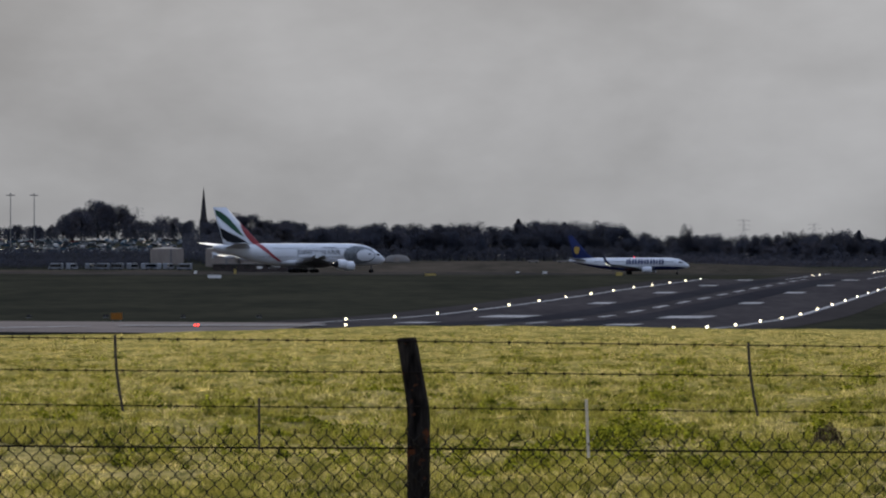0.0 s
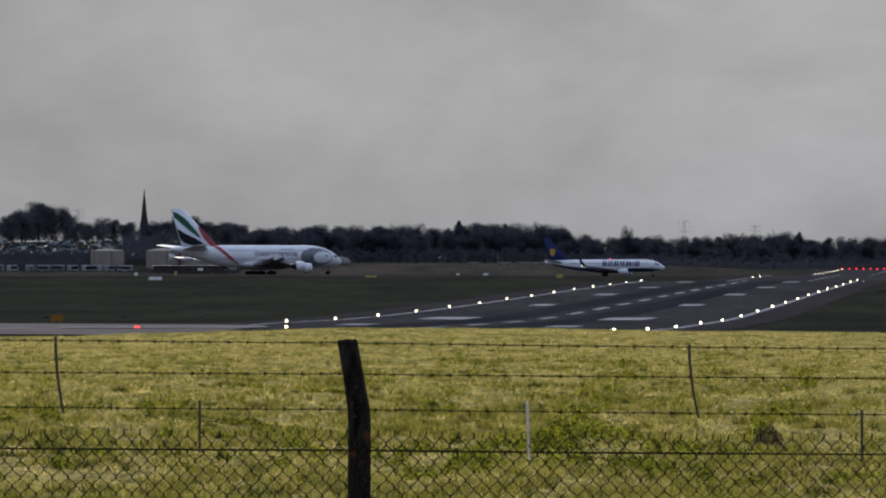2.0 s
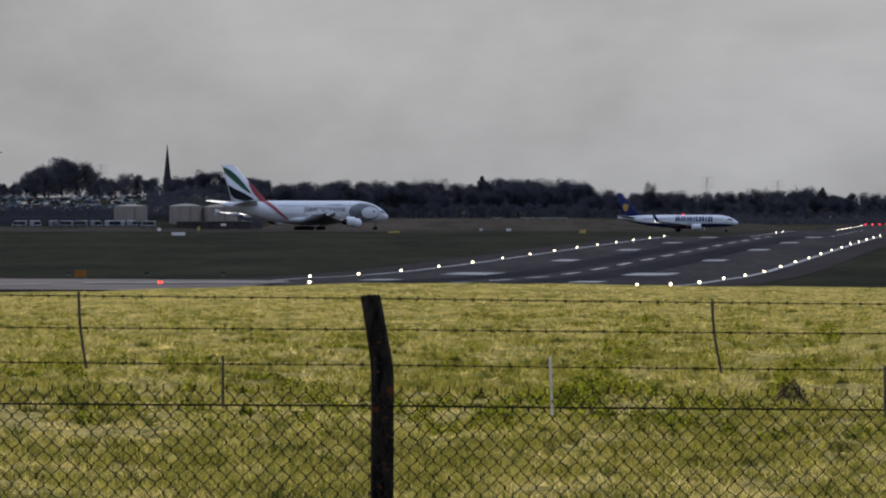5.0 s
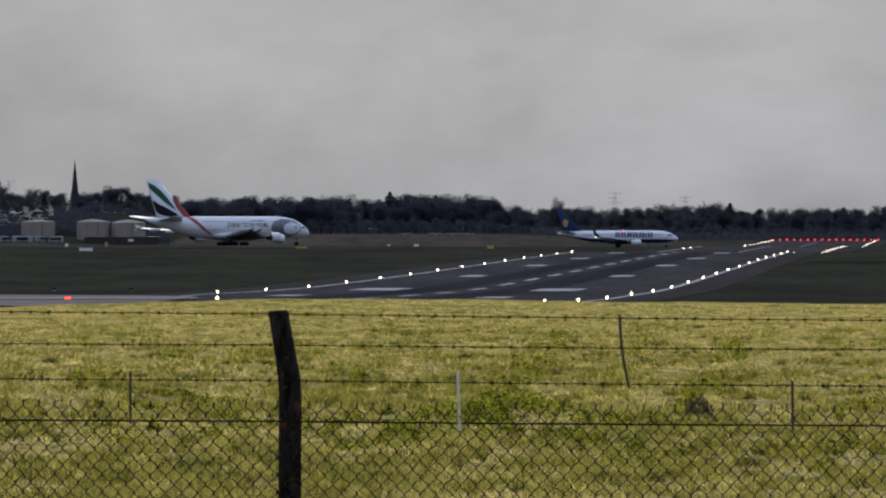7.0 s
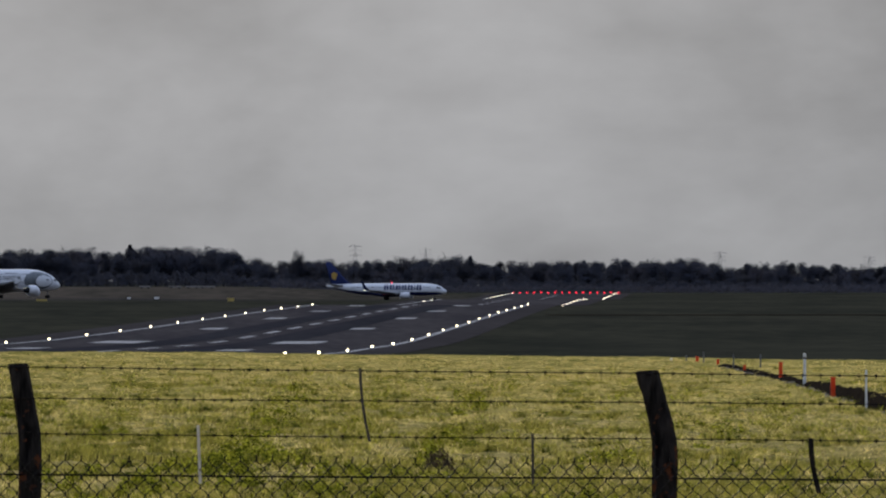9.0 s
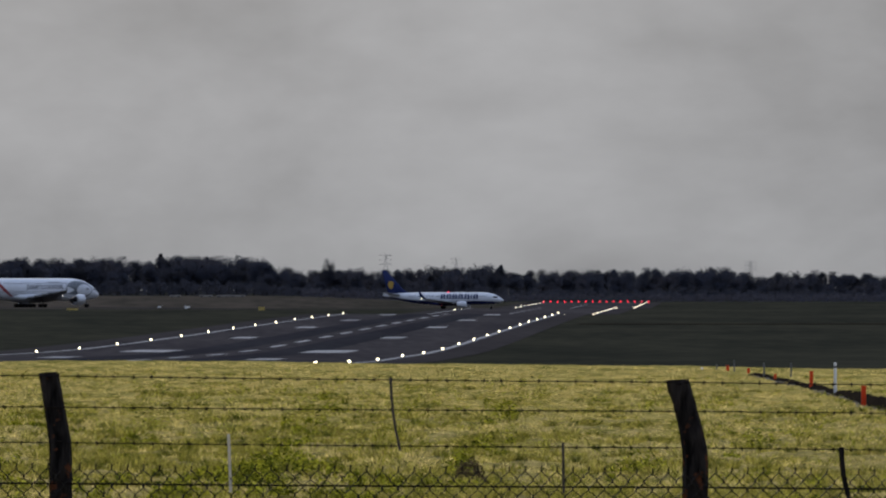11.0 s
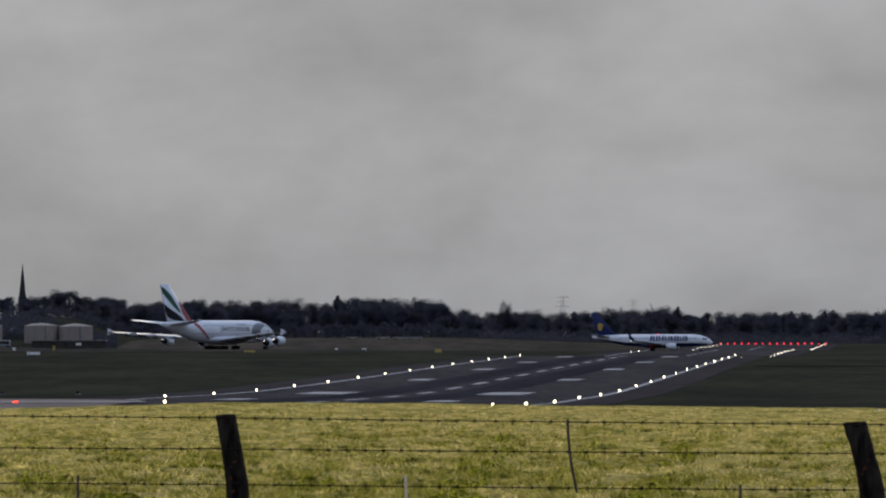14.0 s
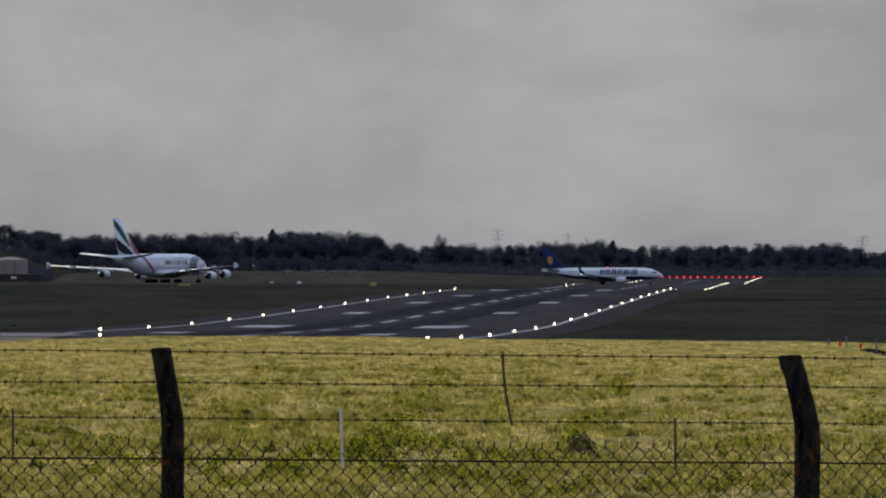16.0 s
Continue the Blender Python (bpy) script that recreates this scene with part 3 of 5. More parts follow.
dropper(1096, 566, 1113, 681, 0.0125, M["stake"], "thin grey metal stake tied between barbed wires")
dropper(-23, 552, -9, 672, 0.0125, M["stake"], "thin grey metal stake tied between barbed wires")
dropper(232, 664, 232, 742, 0.011, M["stake"], "short thin metal stake above the mesh")
dropper(810, 666, 814, 754, 0.014, M["pale_stake"], "short pale stripped wooden stake above the mesh")
dropper(1401, 681, 1402, 756, 0.012, M["stake"], "short thin metal stake above the mesh")
dropper(1894, 690, 1909, 772, 0.024, M["post"], "short dark flat metal bar with a bolt hole", True)


# ---- marker posts along the ditch ----
def marker(name, p, q0, q1, w, material, label, cap=False, round_=True):
    d = 2.3 * FOCAL / (q1 - HOR)
    for _ in range(40):
        x = (p - 784) / FOCAL * d
        d += 0.5 * ((EYE - lz(x, d)) * FOCAL / (q1 - HOR) - d)
        d = min(max(d, 60), 229)
    x = (p - 784) / FOCAL * d
    h = (q1 - q0) / FOCAL * d
    root = thing(name, pose(x, d, lz(x, d) - 0.03), label, "marker post", "marker posts")
    g = Geo()
    if round_:
        g.rod((0, 0, 0), (0, 0, h), w / 2, w / 2 * 0.92, n=10).rod((0, 0, h), (0, 0, h + w * 0.25), w / 2 * 0.92, w * 0.25, n=10)
    else:
        g.box((0, 0, h / 2), (w, w * 0.5, h)).box((0, 0, h * 0.98), (w * 1.15, w * 0.6, h * 0.06))
    part("shaft", g, material, root)
    if cap:
        part("base", Geo().rod((0, 0, 0), (0, 0, h * 0.3), w * 0.42, n=8), M["steel"], root)
        part("band", Geo().rod((0, 0, h * 0.84), (0, 0, h * 0.9), w * 0.54, n=10), M["stake"], root)
    return root


marker("white_marker_post", 1885.5, 532, 586, 0.080, M["post_white"], "white plastic marker post on a grey foot by the ditch", True)
for p, q0, q1, w in ((1843, 546, 574, .09), (1936, 564, 602, .10), (1694.5, 535, 547, .09), (1731.5, 542, 553, .08), (1779, 551, 561, .075)):
    marker("orange_marker_post", p, q0, q1, w, M["orange"], "bright orange plastic marker post by the ditch", False, False)
for p, q0, q1 in ((1706, 524, 547), (1759, 535, 559), (1807, 533, 560), (1675, 528, 540)):
    marker("grey_marker_post", p, q0, q1, 0.045, M["steel"], "thin grey metal marker post by the ditch")
marker("pale_marker_post", 1995, 560, 628, 0.042, M["post_white"], "thin pale marker post by the ditch", True)
marker("white_peg", 1648.5, 537, 543, 0.06, M["post_white"], "small white peg in the grass")


# ---- aircraft ----
def section(x, zc, hh, hw, n=28):
    """A fuselage ring at x."""
    return [(x, hw * math.sin(2 * math.pi * i / n), zc - hh * math.cos(2 * math.pi * i / n)) for i in range(n)]


def foil(x_le, chord, y, z, thick, twist=0.0, n=8):
    """A wing section in the x-z plane; nose forward (+x)."""
    pts = []
    for side in (1, -1):
        us = [i / n for i in range(n + 1)] if side > 0 else [i / n for i in range(n - 1, 0, -1)]
        for u in us:
            t = thick * chord * 5 * (0.2969 * math.sqrt(u) - 0.126 * u - 0.3516 * u * u + 0.2843 * u ** 3 - 0.1015 * u ** 4)
            pts.append((x_le - chord * u, y, z + side * t + twist * u * chord))
    return pts


def upright_foil(x_le, chord, z, thick, y=0.0):
    return [(a, y + (c - z), z) for a, b, c in foil(x_le, chord, 0, z, thick)]


def inside(poly, x, z):
    hit = False
    for (x0, z0), (x1, z1) in zip(poly, poly[1:] + poly[:1]):
        if (z0 > z) != (z1 > z) and x < (x1 - x0) * (z - z0) / (z1 - z0) + x0:
            hit = not hit
    return hit


def decal(poly, surf, res, sides=(-1, 1)):
    """Paint laid on a body's side: small cells inside the outline, wrapped on surf(x, z)."""
    x0, x1 = min(p[0] for p in poly), max(p[0] for p in poly)
    z0, z1 = min(p[1] for p in poly), max(p[1] for p in poly)
    g = Geo()
    for s in sides:
        for i in range(int((x1 - x0) / res) + 1):
            for j in range(int((z1 - z0) / res) + 1):
                a, b = x0 + i * res, z0 + j * res
                if inside(poly, a + res / 2, b + res / 2):
                    q = [(a, b), (a + res, b), (a + res, b + res), (a, b + res)]
                    ys = [surf(*c) for c in q]
                    if min(ys) > 0:
                        g.add([(c[0], s * y, c[1]) for c, y in zip(q, ys)], [(0, 1, 2, 3) if s < 0 else (3, 2, 1, 0)])
    return g


def ellipse(cx, cz, rx, rz, n=40):
    return [(cx + rx * math.cos(2 * math.pi * i / n), cz + rz * math.sin(2 * math.pi * i / n)) for i in range(n)]


class Body:
    """A fuselage lofted through stations (distance from the nose, centre height, half height, half width)."""

    def __init__(self, length, stations):
        self.half = length / 2
        self.st = np.array(stations, float)
        fine = np.unique(np.concatenate([np.linspace(0, length, 60), np.linspace(0, length * 0.14, 16), self.st[:, 0]]))
        self.rows = [(self.half - s, *(float(np.interp(s, self.st[:, 0], self.st[:, k])) for k in (1, 2, 3))) for s in fine]

    def geo(self):
        return Geo().loft([section(*r) for r in self.rows])

    def side(self, lift):
        def surf(x, z):
            s = self.half - x
            zc, hh, hw = (float(np.interp(s, self.st[:, 0], self.st[:, k])) for k in (1, 2, 3))
            u = (z - zc) / hh
            return hw * math.sqrt(1 - u * u) + lift if abs(u) < 0.995 else -1.0
        return surf


def wheel_set(parent, name, x, y, axles, r, w, strut_h, pair):
    """A landing gear: strut, axles and wheels that stand on the ground."""
    gear = part(name, Geo().rod((x, y, r), (x, y, strut_h), 0.16 * r / 0.6, n=8).rod((x + 0.8 * r, y, r * 1.2), (x, y, strut_h * 0.8), 0.07 * r / 0.6, n=6)
                .box((x, y, r), (max(0.3, (axles - 1) * 2.3 * r + 0.4), 0.25, 0.25)), M["steel"], parent)
    for a in range(axles):
        ax = x + (a - (axles - 1) / 2) * 2.35 * r
        for sy in (-pair, pair):
            part("wheel", Geo().rod((ax, y + sy - w / 2, r), (ax, y + sy + w / 2, r), r, n=16).rod((ax, y + sy - w / 2 - 0.02, r), (ax, y + sy + w / 2 + 0.02, r), r * 0.5, n=12), M["tyre"], gear)
    return gear


def nacelle(parent, x, y, z, r, length, skin, core=M["engine_dark"]):
    """A turbofan: cowl with a lip, dark inlet, fan hub and hot core; x is the inlet."""
    def ring(dx, rr):
        return [(x - dx, y + rr * math.sin(a), z + rr * math.cos(a)) for a in [2 * math.pi * i / 22 for i in range(22)]]
    g = Geo().loft([ring(length * 0.30, r * 0.80), ring(length * 0.04, r * 0.84), ring(0, r * 0.91), ring(length * 0.05, r * 0.97), ring(length * 0.25, r), ring(length * 0.55, r * 0.98), ring(length * 0.8, r * 0.86), ring(length * 0.78, r * 0.74)], close=False)
    eng = part("engine", g, skin, parent, "white engine cowl", smooth=True)
    part("fan", Geo().loft([ring(length * 0.26, r * 0.80), ring(length * 0.24, r * 0.3), ring(length * 0.14, r * 0.05)]), core, eng, "dark fan and spinner", smooth=True)
    part("exhaust", Geo().loft([ring(length * 0.6, r * 0.72), ring(length * 0.9, r * 0.55), ring(length * 1.1, r * 0.32), ring(length * 1.28, r * 0.06)]), core, eng, "dark hot exhaust cone", smooth=True)
    return eng


def row_of_windows(parent, body, x0, x1, z, step, w, h):
    g = Geo()
    surf = body.side(0.02)
    x = x0
    while x > x1:
        for s in (-1, 1):
            q = [(x, z), (x + w, z), (x + w, z + h), (x, z + h)]
            g.add([(a, s * surf(a, b), b) for a, b in q], [(0, 1, 2, 3) if s < 0 else (3, 2, 1, 0)])
        x -= step
    ob = part("cabin_windows", g, M["glass"], parent, "row of small dark cabin windows")
    ob["kind"] = "stuff"


def lettering(parent, words, body, x_left, z0, height, width, material, lift):
    """Words on the side, wrapped on the body; the far side reads the same way."""
    cu = bpy.data.curves.new("lettering", "FONT")
    cu.body, cu.size, cu.offset = words, 1.0, 0.02
    tmp = bpy.data.objects.new("lettering_tmp", cu)
    scene.collection.objects.link(tmp)
    dg = bpy.context.evaluated_depsgraph_get()
    dg.update()
    me = bpy.data.meshes.new_from_object(tmp.evaluated_get(dg))
    bpy.data.objects.remove(tmp)
    co = np.zeros(len(me.vertices) * 3)
    me.vertices.foreach_get("co", co)
    co = co.reshape(-1, 3)
    u = (co[:, 0] - co[:, 0].min()) / np.ptp(co[:, 0])
    v = (co[:, 1] - co[:, 1].min()) / np.ptp(co[:, 1])
    surf = body.side(lift)
    faces = [tuple(p.vertices) for p in me.polygons]
    for s in (-1, 1):
        xs = x_left + u * width if s < 0 else x_left + width - u * width
        zs = z0 + v * height
        part("lettering", Geo().add([(a, s * surf(a, b), b) for a, b in zip(xs, zs)], faces), material, parent, "dark grey lettering on the fuselage")


def build_double_decker():
    """Four-engined double-deck airliner; nose towards +x, standing on z = 0."""
    L = 72.7
    root = thing("airliner", pose(0, 0, 0), "white four-engined double-deck airliner with a striped tail, taxiing", "airliner", "aircraft")
    body = Body(L, [(0, 4.7, .08, .08), (0.5, 4.75, .75, .75), (1.5, 4.95, 1.45, 1.4), (3, 5.35, 2.2, 2.05), (5, 5.85, 2.9, 2.65), (7.5, 6.3, 3.5, 3.1), (10.5, 6.55, 3.95, 3.4),
                    (14, 6.65, 4.2, 3.57), (44, 6.65, 4.2, 3.57), (50, 6.9, 3.95, 3.4), (56, 7.45, 3.3, 2.9), (62, 8.2, 2.45, 2.15), (67, 8.8, 1.6, 1.35), (70.5, 9.2, .95, .75), (72.4, 9.45, .4, .3), (72.7, 9.5, .15, .12)])
    h = body.half
    part("fuselage", body.geo(), M["white"], root, smooth=True)
    part("belly_fairing", Geo().loft([[(h - s, w * math.sin(a), zc - hh * math.cos(a)) for a in [2 * math.pi * i / 24 for i in range(24)]] for s, zc, hh, w in
         ((19, 4.2, .3, .5), (22, 3.9, 1.4, 2.9), (27, 3.7, 1.95, 4.1), (36, 3.7, 2.0, 4.2), (42, 3.8, 1.7, 3.8), (47, 4.0, .8, 2.0), (49, 4.1, .2, .4))]), M["belly"], root, "grey wing-root fairing", smooth=True)
    for s in (-1, 1):
        wing = part("wing", Geo().loft([foil(h - 20.5, 19.5, s * 2.6, 3.7, .13, -.03), foil(h - 26.8, 14.2, s * 8.5, 4.2, .12, -.02), foil(h - 32, 10.6, s * 15, 4.7, .11), foil(h - 39.2, 7.6, s * 26, 5.5, .10), foil(h - 47.6, 3.9, s * 39.8, 6.5, .09)][:: (1 if s > 0 else -1)]), M["wing_grey"], root, "light grey swept wing", smooth=True)
        part("wingtip_fence", Geo().loft([[(h - 49.4 - dx, s * (39.8 + t), 6.5 + dz) for dx, dz in ((-1.5, 0), (1.3, 1.2), (2.4, 1.15), (2.0, 0), (2.4, -1.0), (1.4, -1.05))] for t in (-.08, .08)]), M["white"], wing)
        for k in range(4):
            yy, xx, zz = 9 + 7 * k, 41.0 + 3.0 * k, 4.0 + 0.6 * k
            part("flap_fairing", Geo().loft([[(h - xx + dx, s * yy + rr * .5 * math.sin(a), zz - .1 + rr * math.cos(a)) for a in [2 * math.pi * i / 10 for i in range(10)]] for dx, rr in ((4.2, .08), (2.5, .6), (0, .62), (-1.8, .3), (-2.6, .06))]), M["wing_grey"], wing, smooth=True)
        for yy, xx, zz in ((14.9, 22.0, 2.55), (25.7, 31.0, 3.15)):
            part("pylon", Geo().loft([[(h - xx - a, s * yy + t, zz + b) for a, b in ((2.2, 1.45), (8.5, 2.1), (10.5, 1.6), (6.5, .9))] for t in (-.22, .22)]), M["wing_grey"], wing)
            nacelle(root, h - xx, s * yy, zz, 1.80, 4.9, M["white"])
        part("tailplane", Geo().loft([foil(h - 57.5, 11.0, s * 1.3, 9.3, .10), foil(h - 66.6, 4.0, s * 15.2, 10.9, .09)][:: (1 if s > 0 else -1)]), M["white"], root, smooth=True)
    fin_z = [(10.4, 52.6, 15.2, .10), (11.6, 54.6, 13.9, .10), (24.1, 67.0, 5.6, .085)]
    part("tail_fin", Geo().loft([upright_foil(h - x, c, z, t) for z, x, c, t in fin_z]), M["white"], root, smooth=True)
    # fin and rear stripes
    bs = body.side(0.03)

    def tail_surf(x, z):
        s = h - x
        le = float(np.interp(z, [10.4, 24.1], [52.6, 67.0]))
        te = float(np.interp(z, [10.4, 24.1], [67.8, 72.6]))
        if z > 10.4 and le - 0.02 < s < te:
            c = te - le
            u = max(0.0, (s - le) / c)
            t = 0.10 * c * 5 * (0.2969 * math.sqrt(u) - 0.126 * u - 0.3516 * u * u + 0.2843 * u ** 3 - 0.1015 * u ** 4)
            y = t + 0.03
            b = bs(x, z)
            return max(y, b)
        return bs(x, z)

    def stripe(pts, material, label):
        part("tail_stripe", decal([(h - s, z) for s, z in pts], tail_surf, 0.14), material, root, label)

    stripe([(61.3, 18.5), (59.7, 17.0), (55.3, 12.8), (53.0, 10.4), (50.2, 7.6), (47.2, 5.2), (44.8, 3.9), (46.6, 4.2), (50.0, 6.0), (54.0, 9.0), (57.4, 11.6), (59.6, 14.0), (61.0, 16.6)], M["red"], "sweeping red tail stripe")
    stripe([(71.9, 23.4), (69.2, 22.3), (66.6, 20.5), (63.6, 17.6), (61.2, 14.9), (59.9, 13.2), (61.7, 14.0), (64.2, 15.6), (66.8, 17.6), (69.4, 19.6), (71.3, 21.2)], M["green"], "green tail stripe")
    stripe([(70.2, 17.0), (66.8, 15.2), (63.0, 13.6), (59.6, 11.8), (58.0, 10.6), (60.6, 10.5), (64.0, 10.8), (67.0, 11.6), (68.6, 13.0)], M["black"], "black tail stripe")
    # ring emblem round the forward doors, and words
    part("ring_graphic", decal([(h - a, z) for a, z in ellipse(12.6, 6.55, 7.0, 3.45)], body.side(0.03), 0.14), M["graphic"], root, "large grey ring graphic with fine writing")
    part("ring_hole", decal([(h - a, z) for a, z in ellipse(10.0, 6.45, 4.0, 2.15)], body.side(0.06), 0.12), M["white"], root, "white oval inside the ring")
    part("ring_mark", decal([(h - a, z) for a, z in ellipse(8.3, 6.9, .7, .35)], body.side(0.08), 0.1), M["graphic"], root, "small dark mark in the oval")
    lettering(root, "JOURNEY TO THE FUTURE", body, h - 39.2, 6.35, 2.05, 18.2, M["black"], 0.05)
    part("name_bar", Geo().add(decal([(h - 28, 9.25), (h - 22, 9.25), (h - 22, 9.5), (h - 28, 9.5)], body.side(0.04), 0.12).v, decal([(h - 28, 9.25), (h - 22, 9.25), (h - 22, 9.5), (h - 28, 9.5)], body.side(0.04), 0.12).f), M["graphic"], root)
    for z in (5.6, 8.75):
        row_of_windows(root, body, h - 14, h - 55 if z < 7 else h - 50, z, 1.05, 0.34, 0.42)
    for s in (-1, 1):
        part("cockpit_window", decal([(h - 3.0, 6.25), (h - 3.0, 6.85), (h - 4.6, 7.35), (h - 5.0, 6.6)], body.side(0.04), 0.1, (s,)), M["glass"], root)
    wheel_set(root, "nose_gear", h - 5.9, 0, 1, .63, .45, 3.6, .5)
    for s in (-1, 1):
        wheel_set(root, "wing_gear", h - 33.5, s * 6.2, 2, .70, .5, 4.2, .68)
        wheel_set(root, "body_gear", h - 36.8, s * 2.65, 3, .70, .5, 3.2, .76)
    return root


def build_twin_jet():
    """Narrow-body twin jet; nose towards +x, standing on z = 0."""
    L = 39.5
    root = thing("jet_airliner", pose(0, 0, 0), "white narrow-body twin jet with dark blue belly and tail, taxiing", "airliner", "aircraft")
    body = Body(L, [(0, 2.75, .05, .05), (.3, 2.78, .4, .4), (1, 2.9, .85, .8), (2.2, 3.15, 1.32, 1.2), (3.6, 3.32, 1.7, 1.55), (5.5, 3.4, 1.95, 1.8), (7, 3.42, 2.0, 1.88), (25, 3.42, 2.0, 1.88), (29, 3.6, 1.78, 1.7),
                    (33, 3.95, 1.32, 1.25), (36.5, 4.3, .8, .72), (38.6, 4.5, .45, .36), (39.5, 4.58, .2, .15)])
    h = body.half
    g = body.geo()
    part("fuselage", g, M["white"], root, smooth=True)
    top = [(38.9, 4.25), (36.5, 3.85), (33, 3.35), (29, 2.85), (25, 2.62), (7, 2.62), (4, 2.55), (1.6, 2.35), (1.2, 2.1), (3, 1.4), (7, 1.0), (25, 1.0), (29, 1.5), (33, 2.2), (36.5, 3.1), (38.9, 3.9)]
    part("belly_paint", decal([(h - a, z) for a, z in top], body.side(0.025), 0.11), M["navy"], root, "dark blue painted belly")
    part("belly_fairing", Geo().loft([[(h - s, w * math.sin(a), zc - hh * math.cos(a)) for a in [2 * math.pi * i / 20 for i in range(20)]] for s, zc, hh, w in
         ((12.5, 1.9, .15, .3), (14, 1.8, .6, 1.5), (17, 1.75, .75, 2.0), (21, 1.75, .75, 2.0), (24, 1.85, .4, 1.1), (25, 1.9, .1, .3))]), M["navy"], root, smooth=True)
    for s in (-1, 1):
        wing = part("wing", Geo().loft([foil(h - 13.2, 7.9, s * 1.4, 2.0, .13, -.03), foil(h - 16.6, 5.1, s * 5.8, 2.45, .12), foil(h - 23.3, 1.75, s * 17.0, 3.35, .10)][:: (1 if s > 0 else -1)]), M["wing_grey"], root, "grey swept wing", smooth=True)
        part("winglet", Geo().loft([foil(h - 23.3, 1.7, s * 17.0, 3.35, .09), foil(h - 23.9, 1.35, s * 17.45, 3.75, .08), foil(h - 25.3, .6, s * 17.95, 5.75, .07)][:: (1 if s > 0 else -1)]), M["navy"], wing, "dark blue winglet", smooth=True)
        for k in range(3):
            yy = 6.6 + 3.2 * k
            part("flap_fairing", Geo().loft([[(h - 20.6 - 1.35 * k + dx, s * yy + rr * .6 * math.sin(a), 2.25 + .27 * k + rr * math.cos(a)) for a in [2 * math.pi * i / 8 for i in range(8)]] for dx, rr in ((1.8, .05), (.8, .28), (-.8, .2), (-1.5, .04))]), M["wing_grey"], wing, smooth=True)
        part("pylon", Geo().loft([[(h - 12.6 - a, s * 4.85 + t, 1.5 + b) for a, b in ((.8, .75), (4.2, 1.0), (5.2, .7), (3, .4))] for t in (-.12, .12)]), M["wing_grey"], wing)
        nacelle(root, h - 11.6, s * 4.85, 1.55, 1.03, 3.9, M["white"])
        part("tailplane", Geo().loft([foil(h - 33.2, 4.4, s * .7, 4.6, .10), foil(h - 37.6, 1.5, s * 7.15, 5.35, .09)][:: (1 if s > 0 else -1)]), M["wing_grey"], root, smooth=True)
    part("tail_fin", Geo().loft([upright_foil(h - x, c, z, t) for z, x, c, t in ((4.9, 28.6, 9.6, .04), (5.5, 31.6, 6.4, .08), (6.6, 33.0, 5.2, .09), (12.55, 38.3, 1.5, .08))]), M["navy"], root, "dark blue tail fin", smooth=True)

    def fin_surf(x, z):
        return 0.36
    for s in (-1, 1):
        part("tail_emblem", decal([(h - a, z) for a, z in [(37.6, 8.8), (36.8, 9.1), (36.0, 8.7), (35.7, 8.0), (36.2, 7.7), (36.1, 7.0), (36.7, 6.5), (37.4, 6.9), (37.7, 7.7)]], fin_surf, 0.1, (s,)), M["yellow"], root, "yellow emblem shape on the fin")
    # the name on the side stands as plain dark blocks
    x = 20.4
    for wdt in (1.6, 1.6, 1.75, 1.65, 1.75, .6, 1.6):
        bars = ((0.0, 0.40), (0.60, 1.0)) if wdt > 1 else ((0.1, 0.9),)
        for s in (-1, 1):
            for u0, u1 in bars:
                part("name_bar", decal([(h - x + wdt * u0, 3.2), (h - x + wdt * u1, 3.2), (h - x + wdt * (u1 * .8 + .1), 4.95), (h - x + wdt * (u0 * .8 + .1), 4.95)], body.side(0.03), 0.06, (s,)), M["navy"], root, "plain dark blue bar")
        x -= wdt + 0.28
    row_of_windows(root, body, h - 5.5, h - 31, 3.95, 0.55, 0.25, 0.33)
    for s in (-1, 1):
        part("cockpit_window", decal([(h - 1.75, 3.6), (h - 1.95, 4.1), (h - 3.3, 4.3), (h - 3.4, 3.8)], body.side(0.03), 0.07, (s,)), M["glass"], root)
    for z in (5.55, 0.98):
        part("beacon", Geo().ball((h - 18 if z > 2 else h - 20, 0 if z > 2 else -1.0, z), 0.24), M["lamp_red"], root, "glowing red beacon", smooth=True)
    part("wingtip_light", Geo().ball((h - 24.9, -17.3, 3.4), 0.13), M["lamp_white"], root, "glowing white wingtip light", smooth=True)
    wheel_set(root, "nose_gear", h - 4.0, 0, 1, .36, .25, 1.9, .22)
    for s in (-1, 1):
        wheel_set(root, "main_gear", h - 19.7, s * 2.86, 1, .56, .4, 2.2, .42)
    return root


big_jet = build_double_decker()
small_jet = build_twin_jet()


